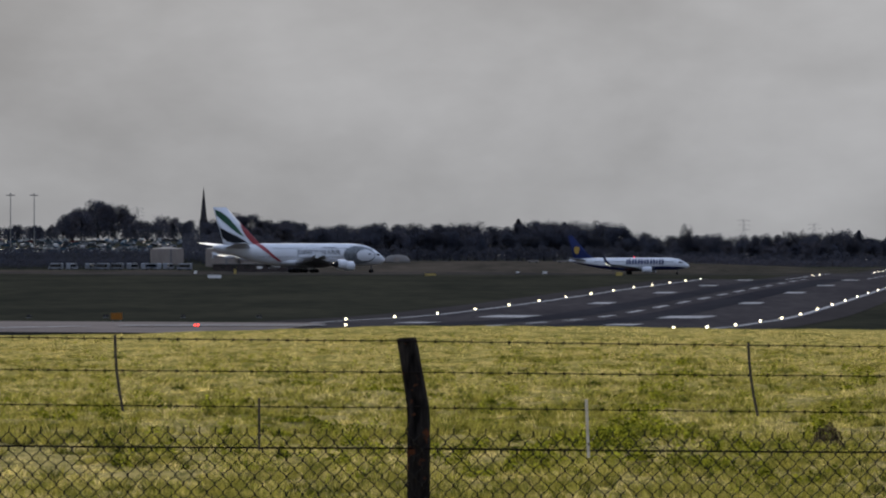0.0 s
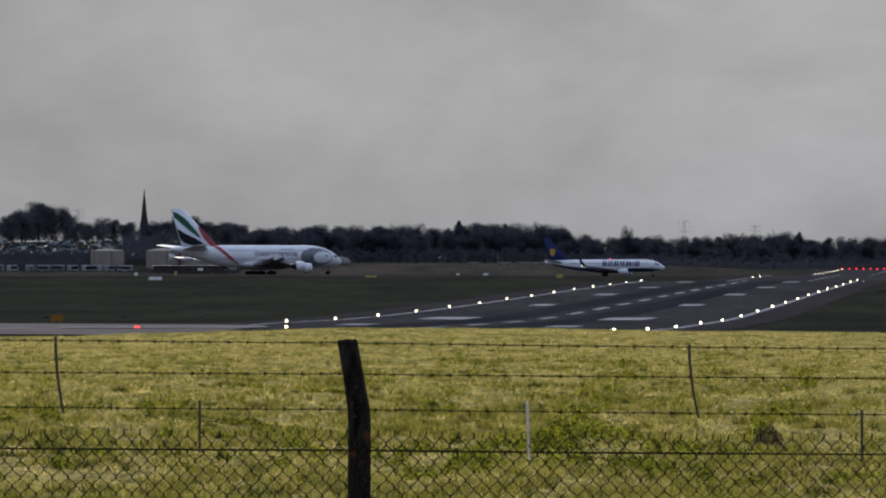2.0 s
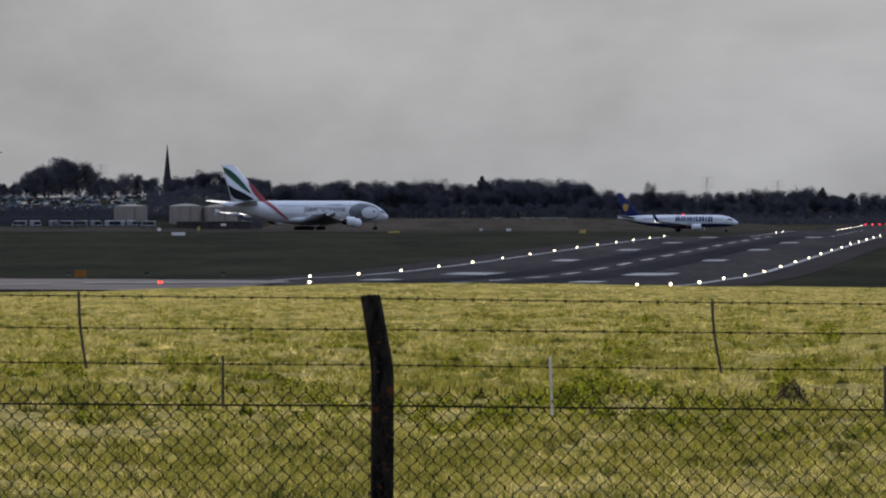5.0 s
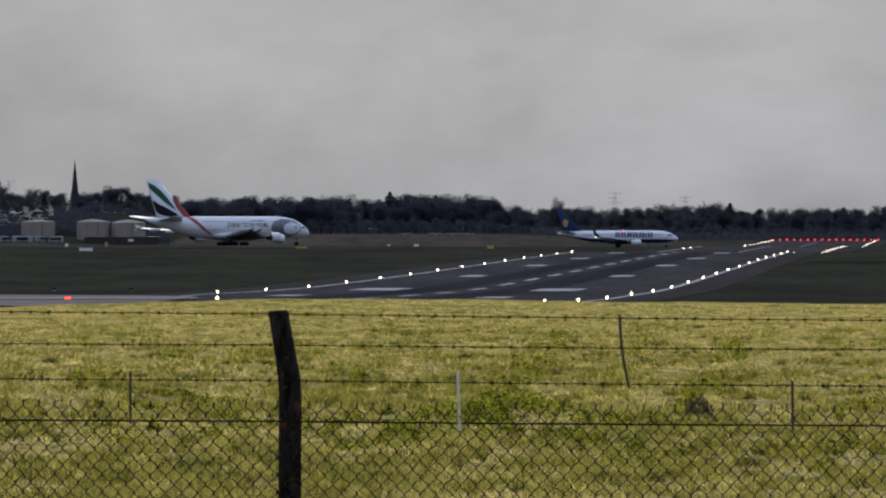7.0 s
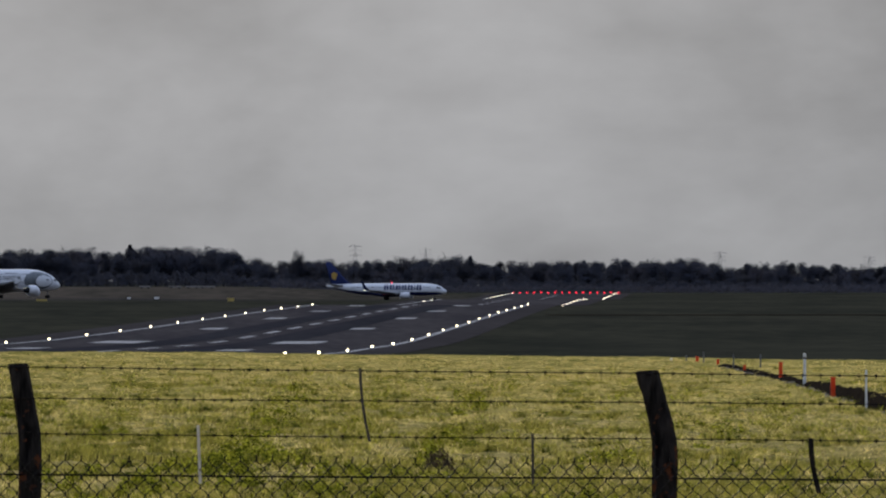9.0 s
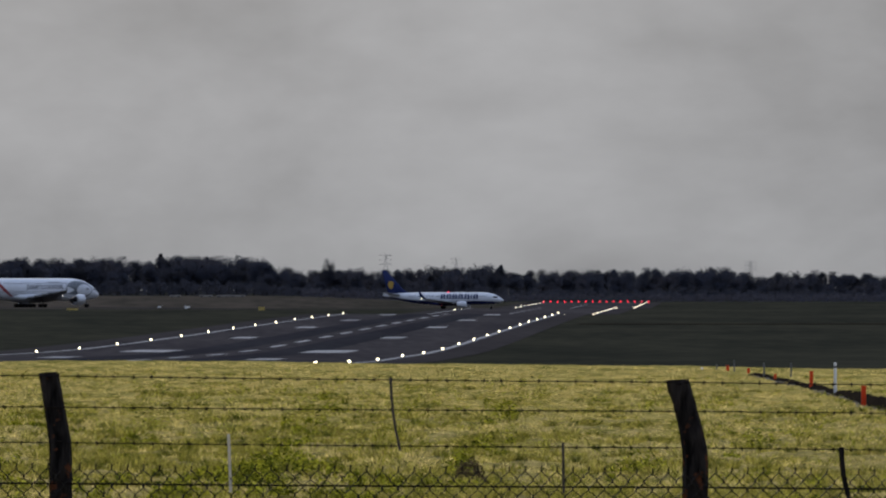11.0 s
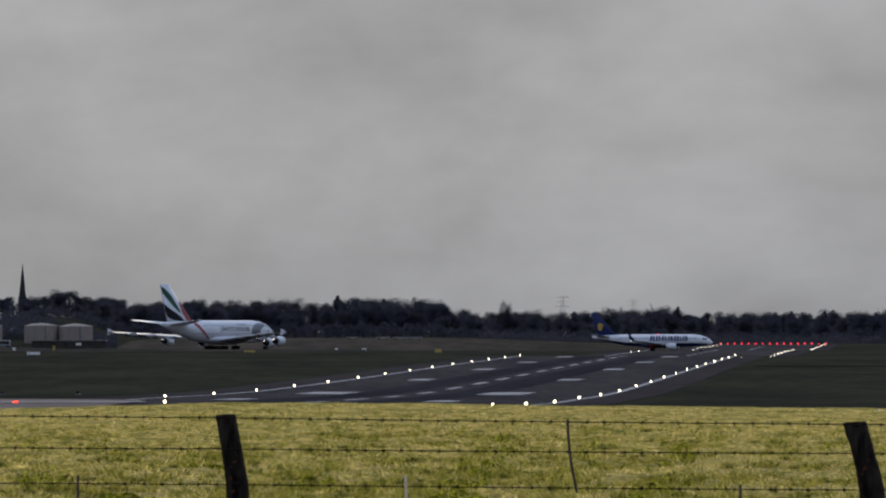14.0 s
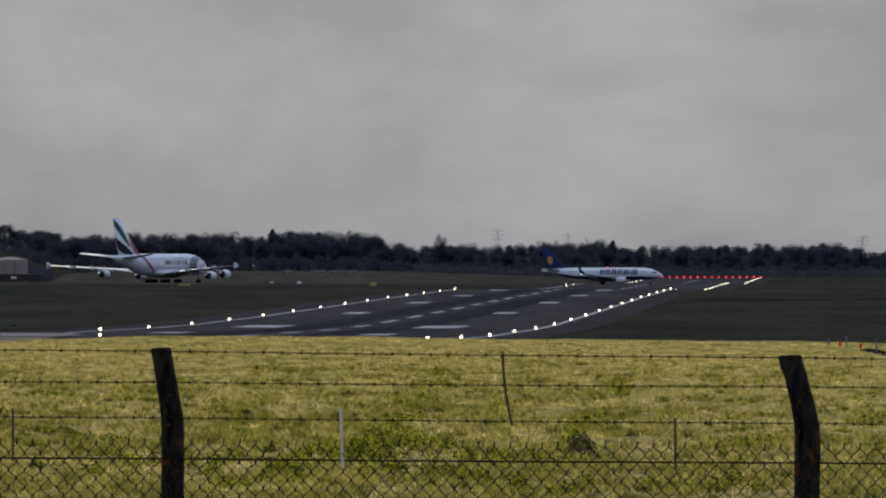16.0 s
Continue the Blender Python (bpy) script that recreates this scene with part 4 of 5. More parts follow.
# ---- grass on the rise ----
def build_grass(name, count, blades, y0, y1, power, h_range, width, seed, material, label, mask=None):
    """Blades in loose tufts, thinning with distance; one joined sheet of blades."""
    rng = np.random.default_rng(seed)
    u = rng.random(count)
    y = (y0 ** (1 - power) + u * (y1 ** (1 - power) - y0 ** (1 - power))) ** (1 / (1 - power))
    x = (-0.092 + 0.200 * rng.random(count)) * y + rng.normal(0, 0.2, count)
    if mask is not None:
        keep = mask(x, y, rng)
        x, y = x[keep], y[keep]
    off = ditch_off(x, y)
    keep = ~((off > -0.05) & (off < 0.8) & (y > 95) & (rng.random(len(x)) < 0.93))
    x, y = x[keep], y[keep]
    n = len(x)
    lush = tuft(x, y)
    bx = np.repeat(x, blades) + rng.normal(0, 0.06, n * blades)
    by = np.repeat(y, blades) + rng.normal(0, 0.06, n * blades)
    hh = (h_range[0] + (h_range[1] - h_range[0]) * np.repeat(lush, blades)) * (0.55 + 0.75 * rng.random(n * blades))
    ang = rng.random(n * blades) * 2 * np.pi
    lean = hh * (0.5 + 1.1 * rng.random(n * blades))
    w = width * (0.7 + 0.6 * rng.random(n * blades)) * np.repeat(np.clip(y / 110, 0.7, 1.6), blades)
    bz = land(bx, by) - 0.01
    face = rng.random(n * blades) * np.pi
    a = np.stack([bx - w * np.cos(face), by - w * np.sin(face), bz], 1)
    b = np.stack([bx + w * np.cos(face), by + w * np.sin(face), bz], 1)
    c = np.stack([bx + lean * np.cos(ang), by + lean * np.sin(ang), bz + hh], 1)
    verts = np.stack([a, b, c], 1).reshape(-1, 3)
    m = len(verts) // 3
    me = bpy.data.meshes.new(name)
    me.vertices.add(m * 3)
    me.vertices.foreach_set("co", verts.ravel())
    me.loops.add(m * 3)
    me.loops.foreach_set("vertex_index", np.arange(m * 3, dtype=np.int32))
    me.polygons.add(m)
    me.polygons.foreach_set("loop_start", np.arange(0, m * 3, 3, dtype=np.int32))
    me.materials.append(material)
    me.update(calc_edges=True)
    return tagged(new(name, me), label, "grass", kind="stuff")


def lattice(x, y, seed):
    """Smooth value noise, 0 to 1, one cell a metre."""
    tab = np.random.default_rng(seed).random((256, 256))
    x, y = np.asarray(x, float), np.asarray(y, float)
    i, j = np.floor(x).astype(int), np.floor(y).astype(int)
    u, v = x - i, y - j
    u, v = u * u * (3 - 2 * u), v * v * (3 - 2 * v)
    i, j, k, l = i % 256, j % 256, (i + 1) % 256, (j + 1) % 256
    return (tab[i, j] * (1 - u) + tab[k, j] * u) * (1 - v) + (tab[i, l] * (1 - u) + tab[k, l] * u) * v


TRACKS = ((0.97, 104.0, 0.027), (2.6, 104.0, 0.034), (4.5, 120.0, 0.05), (-4.2, 90.0, -0.055))


def track(x, y):
    """0 to 1 along the old wheel tracks that cross the rise."""
    k = 0.0
    for x0, y0, sl in TRACKS:
        k = np.maximum(k, np.exp(-((x - x0 - sl * (y - y0) - 0.12 * np.sin(y * 0.35)) / 0.22) ** 2))
    return k


def tuft(x, y):
    """0 to 1: how rank the sward stands, in clumps, patches and old wheel tracks."""
    f = 0.56 * lattice(x * 6.5, y * 1.7, 1) + 0.28 * lattice(x * 1.9, y * 0.45, 2) + 0.16 * lattice(x * 0.42, y * 0.09, 3)
    return np.clip((f - 0.30) * 2.3 + 0.30 * track(x, y), 0, 1)


build_grass("grass", 60000, 9, 44, 236, 1.25, (0.012, 0.10), 0.0066, 11, M["blade"], "sunlit rough yellow-green grass on the rise",
            lambda x, y, rng: rng.random(len(x)) < (1 - 0.85 * smoothstep(85, 165, y)) * (0.35 + 0.65 * tuft(x, y)))
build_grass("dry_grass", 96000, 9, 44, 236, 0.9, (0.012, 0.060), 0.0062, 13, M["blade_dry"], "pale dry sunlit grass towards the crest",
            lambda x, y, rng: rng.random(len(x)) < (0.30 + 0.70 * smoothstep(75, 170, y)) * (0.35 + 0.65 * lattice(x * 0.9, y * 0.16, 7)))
build_grass("rank_grass", 46000, 10, 44, 215, 1.5, (0.02, 0.15), 0.0060, 12, M["weed"], "rank dark green grass tufts in the field",
            lambda x, y, rng: rng.random(len(x)) < np.clip((tuft(x, y) - 0.58) * 2.2 + 0.5 * track(x, y) * lattice(x * 3, y * 0.5, 9), 0.015, 1) * (1 - 0.7 * smoothstep(110, 190, y)) * (0.35 + 0.65 * smoothstep(56, 74, y)))


def build_tussocks(count, seed):
    """Coarse tussocks, single and in short ragged rows along old ruts; one joined sheet of blades."""
    rng = np.random.default_rng(seed)
    cx, cy = [], []
    while len(cx) < count:
        y = (46 ** -0.6 + rng.random() * (205 ** -0.6 - 46 ** -0.6)) ** (-1 / 0.6)
        x = (-0.092 + 0.20 * rng.random()) * y
        if rng.random() > 0.15 + 0.85 * float(lattice(x * 0.7, y * 0.15, 5)) ** 2:
            continue
        run = 1 if rng.random() < 0.6 else int(rng.integers(4, 16))
        sl = rng.normal(0, 0.5)
        for k in range(run):
            px = x + k * rng.uniform(0.05, 0.13)
            cx.append(px)
            cy.append(y + (px - x) * sl + rng.normal(0, 0.08))
    cx, cy = np.array(cx), np.array(cy)
    off = ditch_off(cx, cy)
    keep = ~((off > -0.1) & (off < 0.9) & (cy > 95))
    cx, cy = cx[keep], cy[keep]
    n, blades = len(cx), 46
    rad = np.repeat(0.035 + 0.075 * rng.random(n), blades)
    top = np.repeat((0.055 + 0.12 * rng.random(n) ** 1.5) * (1 - 0.45 * smoothstep(90, 190, cy)), blades)
    r, a = rad * np.sqrt(rng.random(n * blades)), rng.random(n * blades) * 2 * np.pi
    bx, by = np.repeat(cx, blades) + r * np.cos(a), np.repeat(cy, blades) + r * np.sin(a)
    bz = land(bx, by) - 0.01
    hh = top * (0.5 + 0.6 * rng.random(n * blades))
    lean = hh * (0.2 + 0.8 * rng.random(n * blades))
    f, w = rng.random(n * blades) * np.pi, 0.0045 + 0.004 * rng.random(n * blades)
    verts = np.stack([np.stack([bx - w * np.cos(f), by - w * np.sin(f), bz], 1), np.stack([bx + w * np.cos(f), by + w * np.sin(f), bz], 1),
                      np.stack([bx + lean * np.cos(a), by + lean * np.sin(a), bz + hh], 1)], 1).reshape(-1, 3)
    me = mesh_from("tussocks", verts.tolist(), np.arange(len(verts)).reshape(-1, 3).tolist(), M["tussock"])
    return tagged(new("tussocks", me), "coarse dark green grass tussocks in the field", "grass", kind="stuff")


M["tussock"] = mat("tussock_blade", (0.40, 0.35, 0.075), (0.060, 0.072, 0.013), 5.0, 0.85, 0, 0, 3.0, 0.3, vary=0.6, island=True, transmit=0.35, stretch=(1, 0.4, 1))
build_tussocks(8000, 41)


def leafy(g, x, y, r, h, seed, n, lo=0.010, hi=0.030):
    """Leaves and thin stalks of one low plant, added to g."""
    rnd = random.Random(seed)
    base = Vector((x, y, lz(x, y)))
    for _ in range(n):
        a, d = rnd.uniform(0, 6.283), r * math.sqrt(rnd.random())
        z = h * (1 - (d / r) ** 2 * 0.8) * rnd.uniform(0.2, 1.0)
        c = base + Vector((d * math.cos(a), d * math.sin(a), z))
        s = rnd.uniform(lo, hi)
        u = Vector((rnd.uniform(-1, 1), rnd.uniform(-1, 1), rnd.uniform(-.3, .9))).normalized()
        w = u.orthogonal().normalized()
        g.add([c - u * s, c + w * s * .45, c + u * s, c - w * s * .45], [(0, 1, 2, 3)])


rnd = random.Random(31)
weeds = Geo()
for p, q, n, sp in ((865, 735, 14, 34), (885, 715, 10, 16), (845, 760, 10, 20), (780, 752, 8, 26), (915, 722, 8, 16), (930, 705, 7, 25), (1010, 752, 12, 55), (700, 770, 8, 40), (420, 745, 9, 70), (640, 690, 4, 20), (1470, 800, 10, 60), (150, 690, 6, 50), (1010, 790, 8, 60), (905, 690, 7, 16),
                    (925, 665, 7, 14), (950, 635, 7, 14), (975, 605, 6, 14), (1255, 690, 5, 16), (1205, 712, 6, 9), (1220, 730, 5, 12), (1275, 655, 5, 14), (1300, 610, 6, 16), (240, 720, 8, 60), (560, 760, 10, 70), (1150, 760, 8, 60), (1720, 660, 8, 40),
                    (1560, 730, 8, 50), (300, 790, 10, 90), (700, 800, 10, 90), (1250, 820, 10, 90), (60, 760, 8, 60), (-80, 700, 8, 60), (1850, 760, 8, 60)):
    for i in range(n):
        pp, qq = p + rnd.gauss(0, sp), q + rnd.gauss(0, 13)
        d = 2.1 * FOCAL / (qq - HOR)
        leafy(weeds, (pp - 784) / FOCAL * d, d, rnd.uniform(.06, .17), rnd.uniform(.07, .24), rnd.random(), 90, 0.012, 0.038)
# extra dark leaves on the hummocks' near faces stand in for their shadow
for hx, hy, hw, hh in HUMMOCKS:
    for i in range(int(26 * hw) + 3):
        leafy(weeds, hx + rnd.uniform(-1, 1) * hw, hy - rnd.uniform(.05, .3), rnd.uniform(.05, .11), rnd.uniform(.6, 1.3) * hh, rnd.random(), 60, 0.012, 0.032)
solo("weeds", weeds, M["weed"], "low dark green leafy weeds in the grass, some added as hummock shade", "weed", kind="stuff")
M["dead"] = mat("dead_stalks", (0.14, 0.095, 0.050), (0.045, 0.035, 0.018), 6.0, 0.9, vary=0.4, island=True)
dead = Geo()
leafy(dead, (1237 - 784) / FOCAL * 80, 80, 0.20, 0.36, 5, 1100, 0.010, 0.030)
solo("dead_weed", dead, M["dead"], "rounded brown dead weed tuft in the grass", "weed")
rnd = random.Random(8)
g0 = Geo().loft([[(r * math.cos(a) * (1 + .2 * math.sin(3 * a)), r * math.sin(a), z) for a in [2 * math.pi * i / 8 for i in range(8)]] for r, z in ((.07, 0), (.09, .03), (.05, .07))])
stone_me = g0.mesh("stone", M["stone"])
for i in range(90):
    y = rnd.uniform(105, 215)
    x = float(np.interp(y, DITCH_Y, DITCH_X)) + rnd.uniform(-.16, .06)
    k = rnd.uniform(.25, .75)
    ob = tagged(new("stone", stone_me), "pale loose stone on the ditch edge", "stone", "stones along the ditch")
    ob.matrix_basis = pose(x, y, lz(x, y) - .01, 0, 0, rnd.uniform(0, 360)) @ Matrix.Diagonal((k, k, k, 1))


# ---- far trees ----
def tree_proto(seed, kind):
    """A tree ten metres high at the origin: tapered trunk, limbs and a crown of small sprays."""
    rnd = random.Random(seed)
    root = thing("tree", pose(0, 0, -100), "", "tree", "trees round the airfield")
    g = Geo()
    g.rod((0, 0, -0.4), (rnd.uniform(-.1, .1), 0, 3.2), .24, .18, n=7).rod((0, 0, 3.1), (rnd.uniform(-.3, .3), rnd.uniform(-.3, .3), 8.6), .18, .04, n=6)
    tips = []
    for i in range(16):
        a, z0 = rnd.uniform(0, 6.283), rnd.uniform(1.8, 6.8)
        ln = rnd.uniform(1.6, 3.2) * (1.0 if kind == "bare" else .8)
        e = Vector((math.cos(a) * ln, math.sin(a) * ln, z0 + ln * rnd.uniform(.5, 1.1)))
        g.rod((0, 0, z0), e, .09, .025, n=5)
        tips.append(e)
        for _ in range(2):
            b = e + Vector((rnd.uniform(-1, 1), rnd.uniform(-1, 1), rnd.uniform(.2, 1.1)))
            g.rod(Vector((0, 0, z0)).lerp(e, .6), b, .04, .012, n=4)
            tips.append(b)
    part("trunk", g, M["bark"], root)
    c = Geo()
    # rounded lobes stacked into a dome (a cone for the conifer), each filled with fine sprays
    lobes = []
    for k in range(20):
        z = rnd.uniform(1.4, 8.3)
        wide = {"cone": 2.6 * (1 - z / 10.5), "ever": 3.3 * math.sqrt(max(.05, 1 - ((z - 4.6) / 5.0) ** 2)), "bare": 3.1 * math.sqrt(max(.05, 1 - ((z - 5.2) / 4.9) ** 2))}[kind]
        a = rnd.uniform(0, 6.283)
        d = wide * math.sqrt(rnd.random()) * .85
        lobes.append((Vector((d * math.cos(a), d * math.sin(a), z)), rnd.uniform(1.0, 1.7) * (.6 if kind == "cone" else 1)))
    if kind == "cone":
        lobes += [(Vector((0, 0, 8.8)), .6), (Vector((.1, 0, 9.4)), .35)]
    for i in range(6200):
        o, r = rnd.choice(lobes)
        d = Vector((rnd.gauss(0, 1), rnd.gauss(0, 1), rnd.gauss(0, 1))).normalized()
        pt = o + d * r * rnd.random() ** .5
        if pt.z < .4 or pt.z > 10:
            continue
        if kind == "bare":
            u = (d * .8 + Vector((rnd.gauss(0, .5), rnd.gauss(0, .5), .5 + rnd.random() * .6))).normalized() * rnd.uniform(.2, .55)
            w = u.orthogonal().normalized() * rnd.uniform(.02, .05)
        else:
            u = Vector((rnd.gauss(0, 1), rnd.gauss(0, 1), rnd.gauss(0, .6))).normalized() * rnd.uniform(.12, .26)
            w = u.orthogonal().normalized() * rnd.uniform(.06, .14)
        c.add([pt - w, pt + w, pt + u + w * .4, pt + u - w * .4], [(0, 1, 2, 3)])
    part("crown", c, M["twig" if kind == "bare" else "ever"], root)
    root["label"] = "bare dark winter tree with a twiggy crown" if kind == "bare" else "dark pointed conifer in the wood" if kind == "cone" else "dark dense round-headed tree"
    return root


PROTOS = [tree_proto(s, "bare") for s in (1, 2, 3)] + [tree_proto(s, "ever") for s in (5, 6, 7, 8)] + [tree_proto(9, "cone")]
SKY_P = [-300, -228, -150, -110, -88, -48, -13, 5, 72, 130, 202, 272, 342, 420, 472, 542, 572, 640, 692, 742, 800, 852, 877, 895, 962, 1032, 1100, 1172, 1225, 1252, 1285, 1310, 1460, 1540, 1620, 1690, 1760, 1810, 1910, 2000, 2150]
SKY_Q = [345, 349, 352, 335, 316, 310, 316, 343, 339, 344, 336, 343, 352, 353, 347, 354, 349, 353, 345, 344, 349, 346, 354, 367, 370, 368, 371, 366, 365, 354, 364, 371, 369, 374, 363, 367, 378, 373, 381, 378, 380]
used = set()


def plant(i, x, y, top, slim=1.0):
    base = lz(x, y) - 0.1
    k = max(4.0, top - base) / 9.6
    m = pose(x, y, base, 0, 0, 137.5 * i) @ Matrix.Diagonal((k * slim * rnd.uniform(.95, 1.4), k * slim * rnd.uniform(.95, 1.4), k, 1))
    t = rnd.choices(PROTOS, (2, 2, 2, 4, 4, 4, 4, 1)[:len(PROTOS)])[0]
    if t.name not in used:
        used.add(t.name)
        t.matrix_basis = m
    else:
        o = t.copy()
        scene.collection.objects.link(o)
        o.matrix_basis = m
        for ch in t.children:
            c2 = ch.copy()
            scene.collection.objects.link(c2)
            c2.parent = o
            c2.matrix_parent_inverse.identity()


rnd = random.Random(77)
i = 0
for row_y, step, lift in ((3620, 24, 12), (3720, 21, 3), (3830, 24, 1)):
    p = -300.0
    while p < 2150:
        q = np.interp(p, SKY_P, SKY_Q) + lift * rnd.uniform(.3, 2.2) + rnd.gauss(0, 3.0) - 3
        if not (row_y < 3650 and p < 120):
            y = row_y + rnd.uniform(-30, 30)
            plant(i, (p - 784) / FOCAL * y, y, EYE + (HOR - q) / FOCAL * y)
        i += 1
        p += step * rnd.uniform(.6, 1.4)
PROTOS, all_protos = PROTOS[4:5], PROTOS
plant(900, (987 - 784) / FOCAL * 3600, 3600, EYE + (HOR - 343) / FOCAL * 3600, 0.5)
PROTOS = all_protos


def thicket(name, ps, y0, y1, frac, count, seed, label, material, hmax=None):
    """Undergrowth and hedges: uncountable sprays in a band with an uneven top."""
    rng = np.random.default_rng(seed)
    y = y0 + (y1 - y0) * rng.random(count)
    p = ps[0] + (ps[1] - ps[0]) * rng.random(count)
    x = (p - 784) / FOCAL * y
    base = land(x, y)
    if hmax is None:
        top = (EYE + (HOR - np.interp(p, SKY_P, SKY_Q)) / FOCAL * y - base) * frac * (0.8 + 0.2 * np.sin(x * .31) * np.sin(x * .83 + 1))
    else:
        top = hmax * (0.8 + 0.25 * np.sin(x * .45) * np.sin(x * 1.1 + 1))
    z = base + np.maximum(top, 1.0) * rng.random(count) ** 0.8
    c = np.stack([x, y, z], 1)
    u = rng.normal(0, 1, (count, 3))
    u /= np.linalg.norm(u, axis=1)[:, None]
    w = np.cross(u, rng.normal(0, 1, (count, 3)))
    w /= np.linalg.norm(w, axis=1)[:, None]
    s = (0.18 + 0.34 * rng.random(count))[:, None]
    verts = np.stack([c - u * s, c + w * s * .6, c + u * s, c - w * s * .6], 1).reshape(-1, 3)
    me = mesh_from(name, verts.tolist(), np.arange(count * 4).reshape(-1, 4).tolist(), material)
    return tagged(new(name, me), label, "thicket", kind="stuff")


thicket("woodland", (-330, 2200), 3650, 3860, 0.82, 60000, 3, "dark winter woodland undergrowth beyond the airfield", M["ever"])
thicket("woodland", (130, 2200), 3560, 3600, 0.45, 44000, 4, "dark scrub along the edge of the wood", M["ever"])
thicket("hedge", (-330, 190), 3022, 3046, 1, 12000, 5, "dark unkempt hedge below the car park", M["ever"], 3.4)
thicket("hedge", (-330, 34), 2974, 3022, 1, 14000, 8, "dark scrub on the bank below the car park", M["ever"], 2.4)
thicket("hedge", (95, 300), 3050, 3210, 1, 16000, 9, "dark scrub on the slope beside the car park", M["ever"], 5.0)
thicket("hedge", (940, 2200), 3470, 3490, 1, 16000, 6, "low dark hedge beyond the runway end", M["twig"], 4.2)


# ---- car park, tanks, masts, church ----
def car_proto(i):
    root = thing("parked_car", pose(0, 0, -200), "parked car on the sloping car park", "car", "parked cars")
    prof = [(-2.1, .35), (-2.15, .8), (-1.75, .95), (-1.2, 1.42), (.35, 1.46), (1.1, .98), (2.0, .82), (2.15, .5), (2.1, .32)]
    part("body", Geo().loft([[(x, y, z) for x, z in prof] for y in (-.86, .86)]), CAR_PAINT[i], root)
    gl = [(-1.55, .98), (-1.15, 1.36), (.3, 1.40), (.95, 1.0)]
    part("glazing", Geo().loft([[(x, y, z) for x, z in gl] for y in (-.875, .875)]).add([(.42, -.7, 1.45), (.42, .7, 1.45), (1.08, .76, 1.02), (1.08, -.76, 1.02)], [(0, 1, 2, 3)]), M["glass"], root)
    for wx in (-1.35, 1.3):
        for wy in (-.8, .8):
            part("wheel", Geo().rod((wx, wy - .1, .31), (wx, wy + .1, .31), .31, n=10), M["tyre"], root)
    return root


def spread(proto, first, m):
    if first:
        proto.matrix_basis = m
        return proto
    return copy_thing(proto, m)


cars = [car_proto(i) for i in range(len(CAR_PAINT))]
seen_c = set()
rnd = random.Random(21)
for row in range(9):
    y = 3058 + 20 * row
    x = -262.0
    while x < -150 - 2 * row:
        if rnd.random() < .86:
            c = rnd.choices(range(len(cars)), (3, 4, 6, 4, 2, 0.5, 5))[0]
            m = pose(x, y, lz(x, y) + .02, 0, 0, rnd.choice((8, 90, 172)) + rnd.uniform(-8, 8))
            spread(cars[c], c not in seen_c, m)
            seen_c.add(c)
        x += rnd.uniform(2.8, 4.6)

van = thing("minibus", pose(0, 0, -200), "white minibus parked in a row below the tanks", "van", "parked minibuses")
vp = [(-2.9, .4), (-2.95, 2.3), (-2.7, 2.6), (1.9, 2.6), (2.6, 1.5), (3.0, 1.2), (3.05, .4)]
part("body", Geo().loft([[(x, y, z) for x, z in vp] for y in (-1, 1)]), M["van"], van)
part("roof", Geo().box((-.45, 0, 2.62), (4.5, 1.9, .16)), M["white"], van)
part("glazing", Geo().loft([[(x, y, z) for x, z in ((-2.75, 1.05), (-2.75, 2.2), (1.85, 2.2), (2.4, 1.2))] for y in (-1.02, 1.02)]), M["glass"], van)
for wx in (-1.9, 1.9):
    for wy in (-.9, .9):
        part("wheel", Geo().rod((wx, wy - .12, .36), (wx, wy + .12, .36), .36, n=10), M["tyre"], van)
x, k = -208.0, 0
while x < -152:
    spread(van, k == 0, pose(x, 2960, lz(x, 2960), 0, 0, rnd.choice((12, 160, 62, 70, 100, 118)) + rnd.uniform(-6, 6)))
    x += rnd.uniform(3.6, 7.4)
    k += 1


def storage_tank(p0, p1, q_top, label):
    y = 2998.0
    x, r = ((p0 + p1) / 2 - 784) / FOCAL * y, (p1 - p0) / 2 / FOCAL * y
    base = lz(x, y) - .3
    h = EYE + (HOR - q_top) / FOCAL * y - base
    root = thing("storage_tank", pose(x, y, base), label, "tank", "storage tanks")
    ring = lambda rr, z: [(rr * math.cos(a), rr * math.sin(a), z) for a in [2 * math.pi * i / 40 for i in range(40)]]
    part("shell", Geo().loft([ring(r, 0), ring(r, h * .86)]), M["tank"], root)
    part("roof", Geo().loft([ring(r * 1.01, h * .86), ring(r * 1.01, h * .88), ring(r * .5, h * .96), ring(.3, h)]), M["tank_roof"], root, "low conical roof")
    for z in (.3, .6):
        part("hoop", Geo().loft([ring(r * 1.006, h * z), ring(r * 1.006, h * z + .15)]), M["tank"], root)
    part("ladder", Geo().box((r * .3, -r * .97, h * .43), (.5, .3, h * .86)), M["steel"], root)
    return root


for p0, p1, q in ((38, 97, 389), (136, 195, 388), (196, 257, 389)):
    storage_tank(p0, p1, q, "cream cylindrical storage tank with a low conical roof")
depot = thing("depot_building", pose((215 - 784) / FOCAL * 2978, 2978, lz((215 - 784) / FOCAL * 2978, 2978)), "low dark depot building below the tanks", "building")
part("wall", Geo().box((0, 0, 1.5), (30, 8, 3.0)), M["roof"], depot)
part("roof", Geo().box((0, 0, 3.1), (31, 9, .3)), M["steel"], depot)
for k in range(5):
    part("window", Geo().box((-11 + 5 * k, -4.03, 1.7), (2.2, .08, .9)), M["post_white" if k == 3 else "glass"], depot)

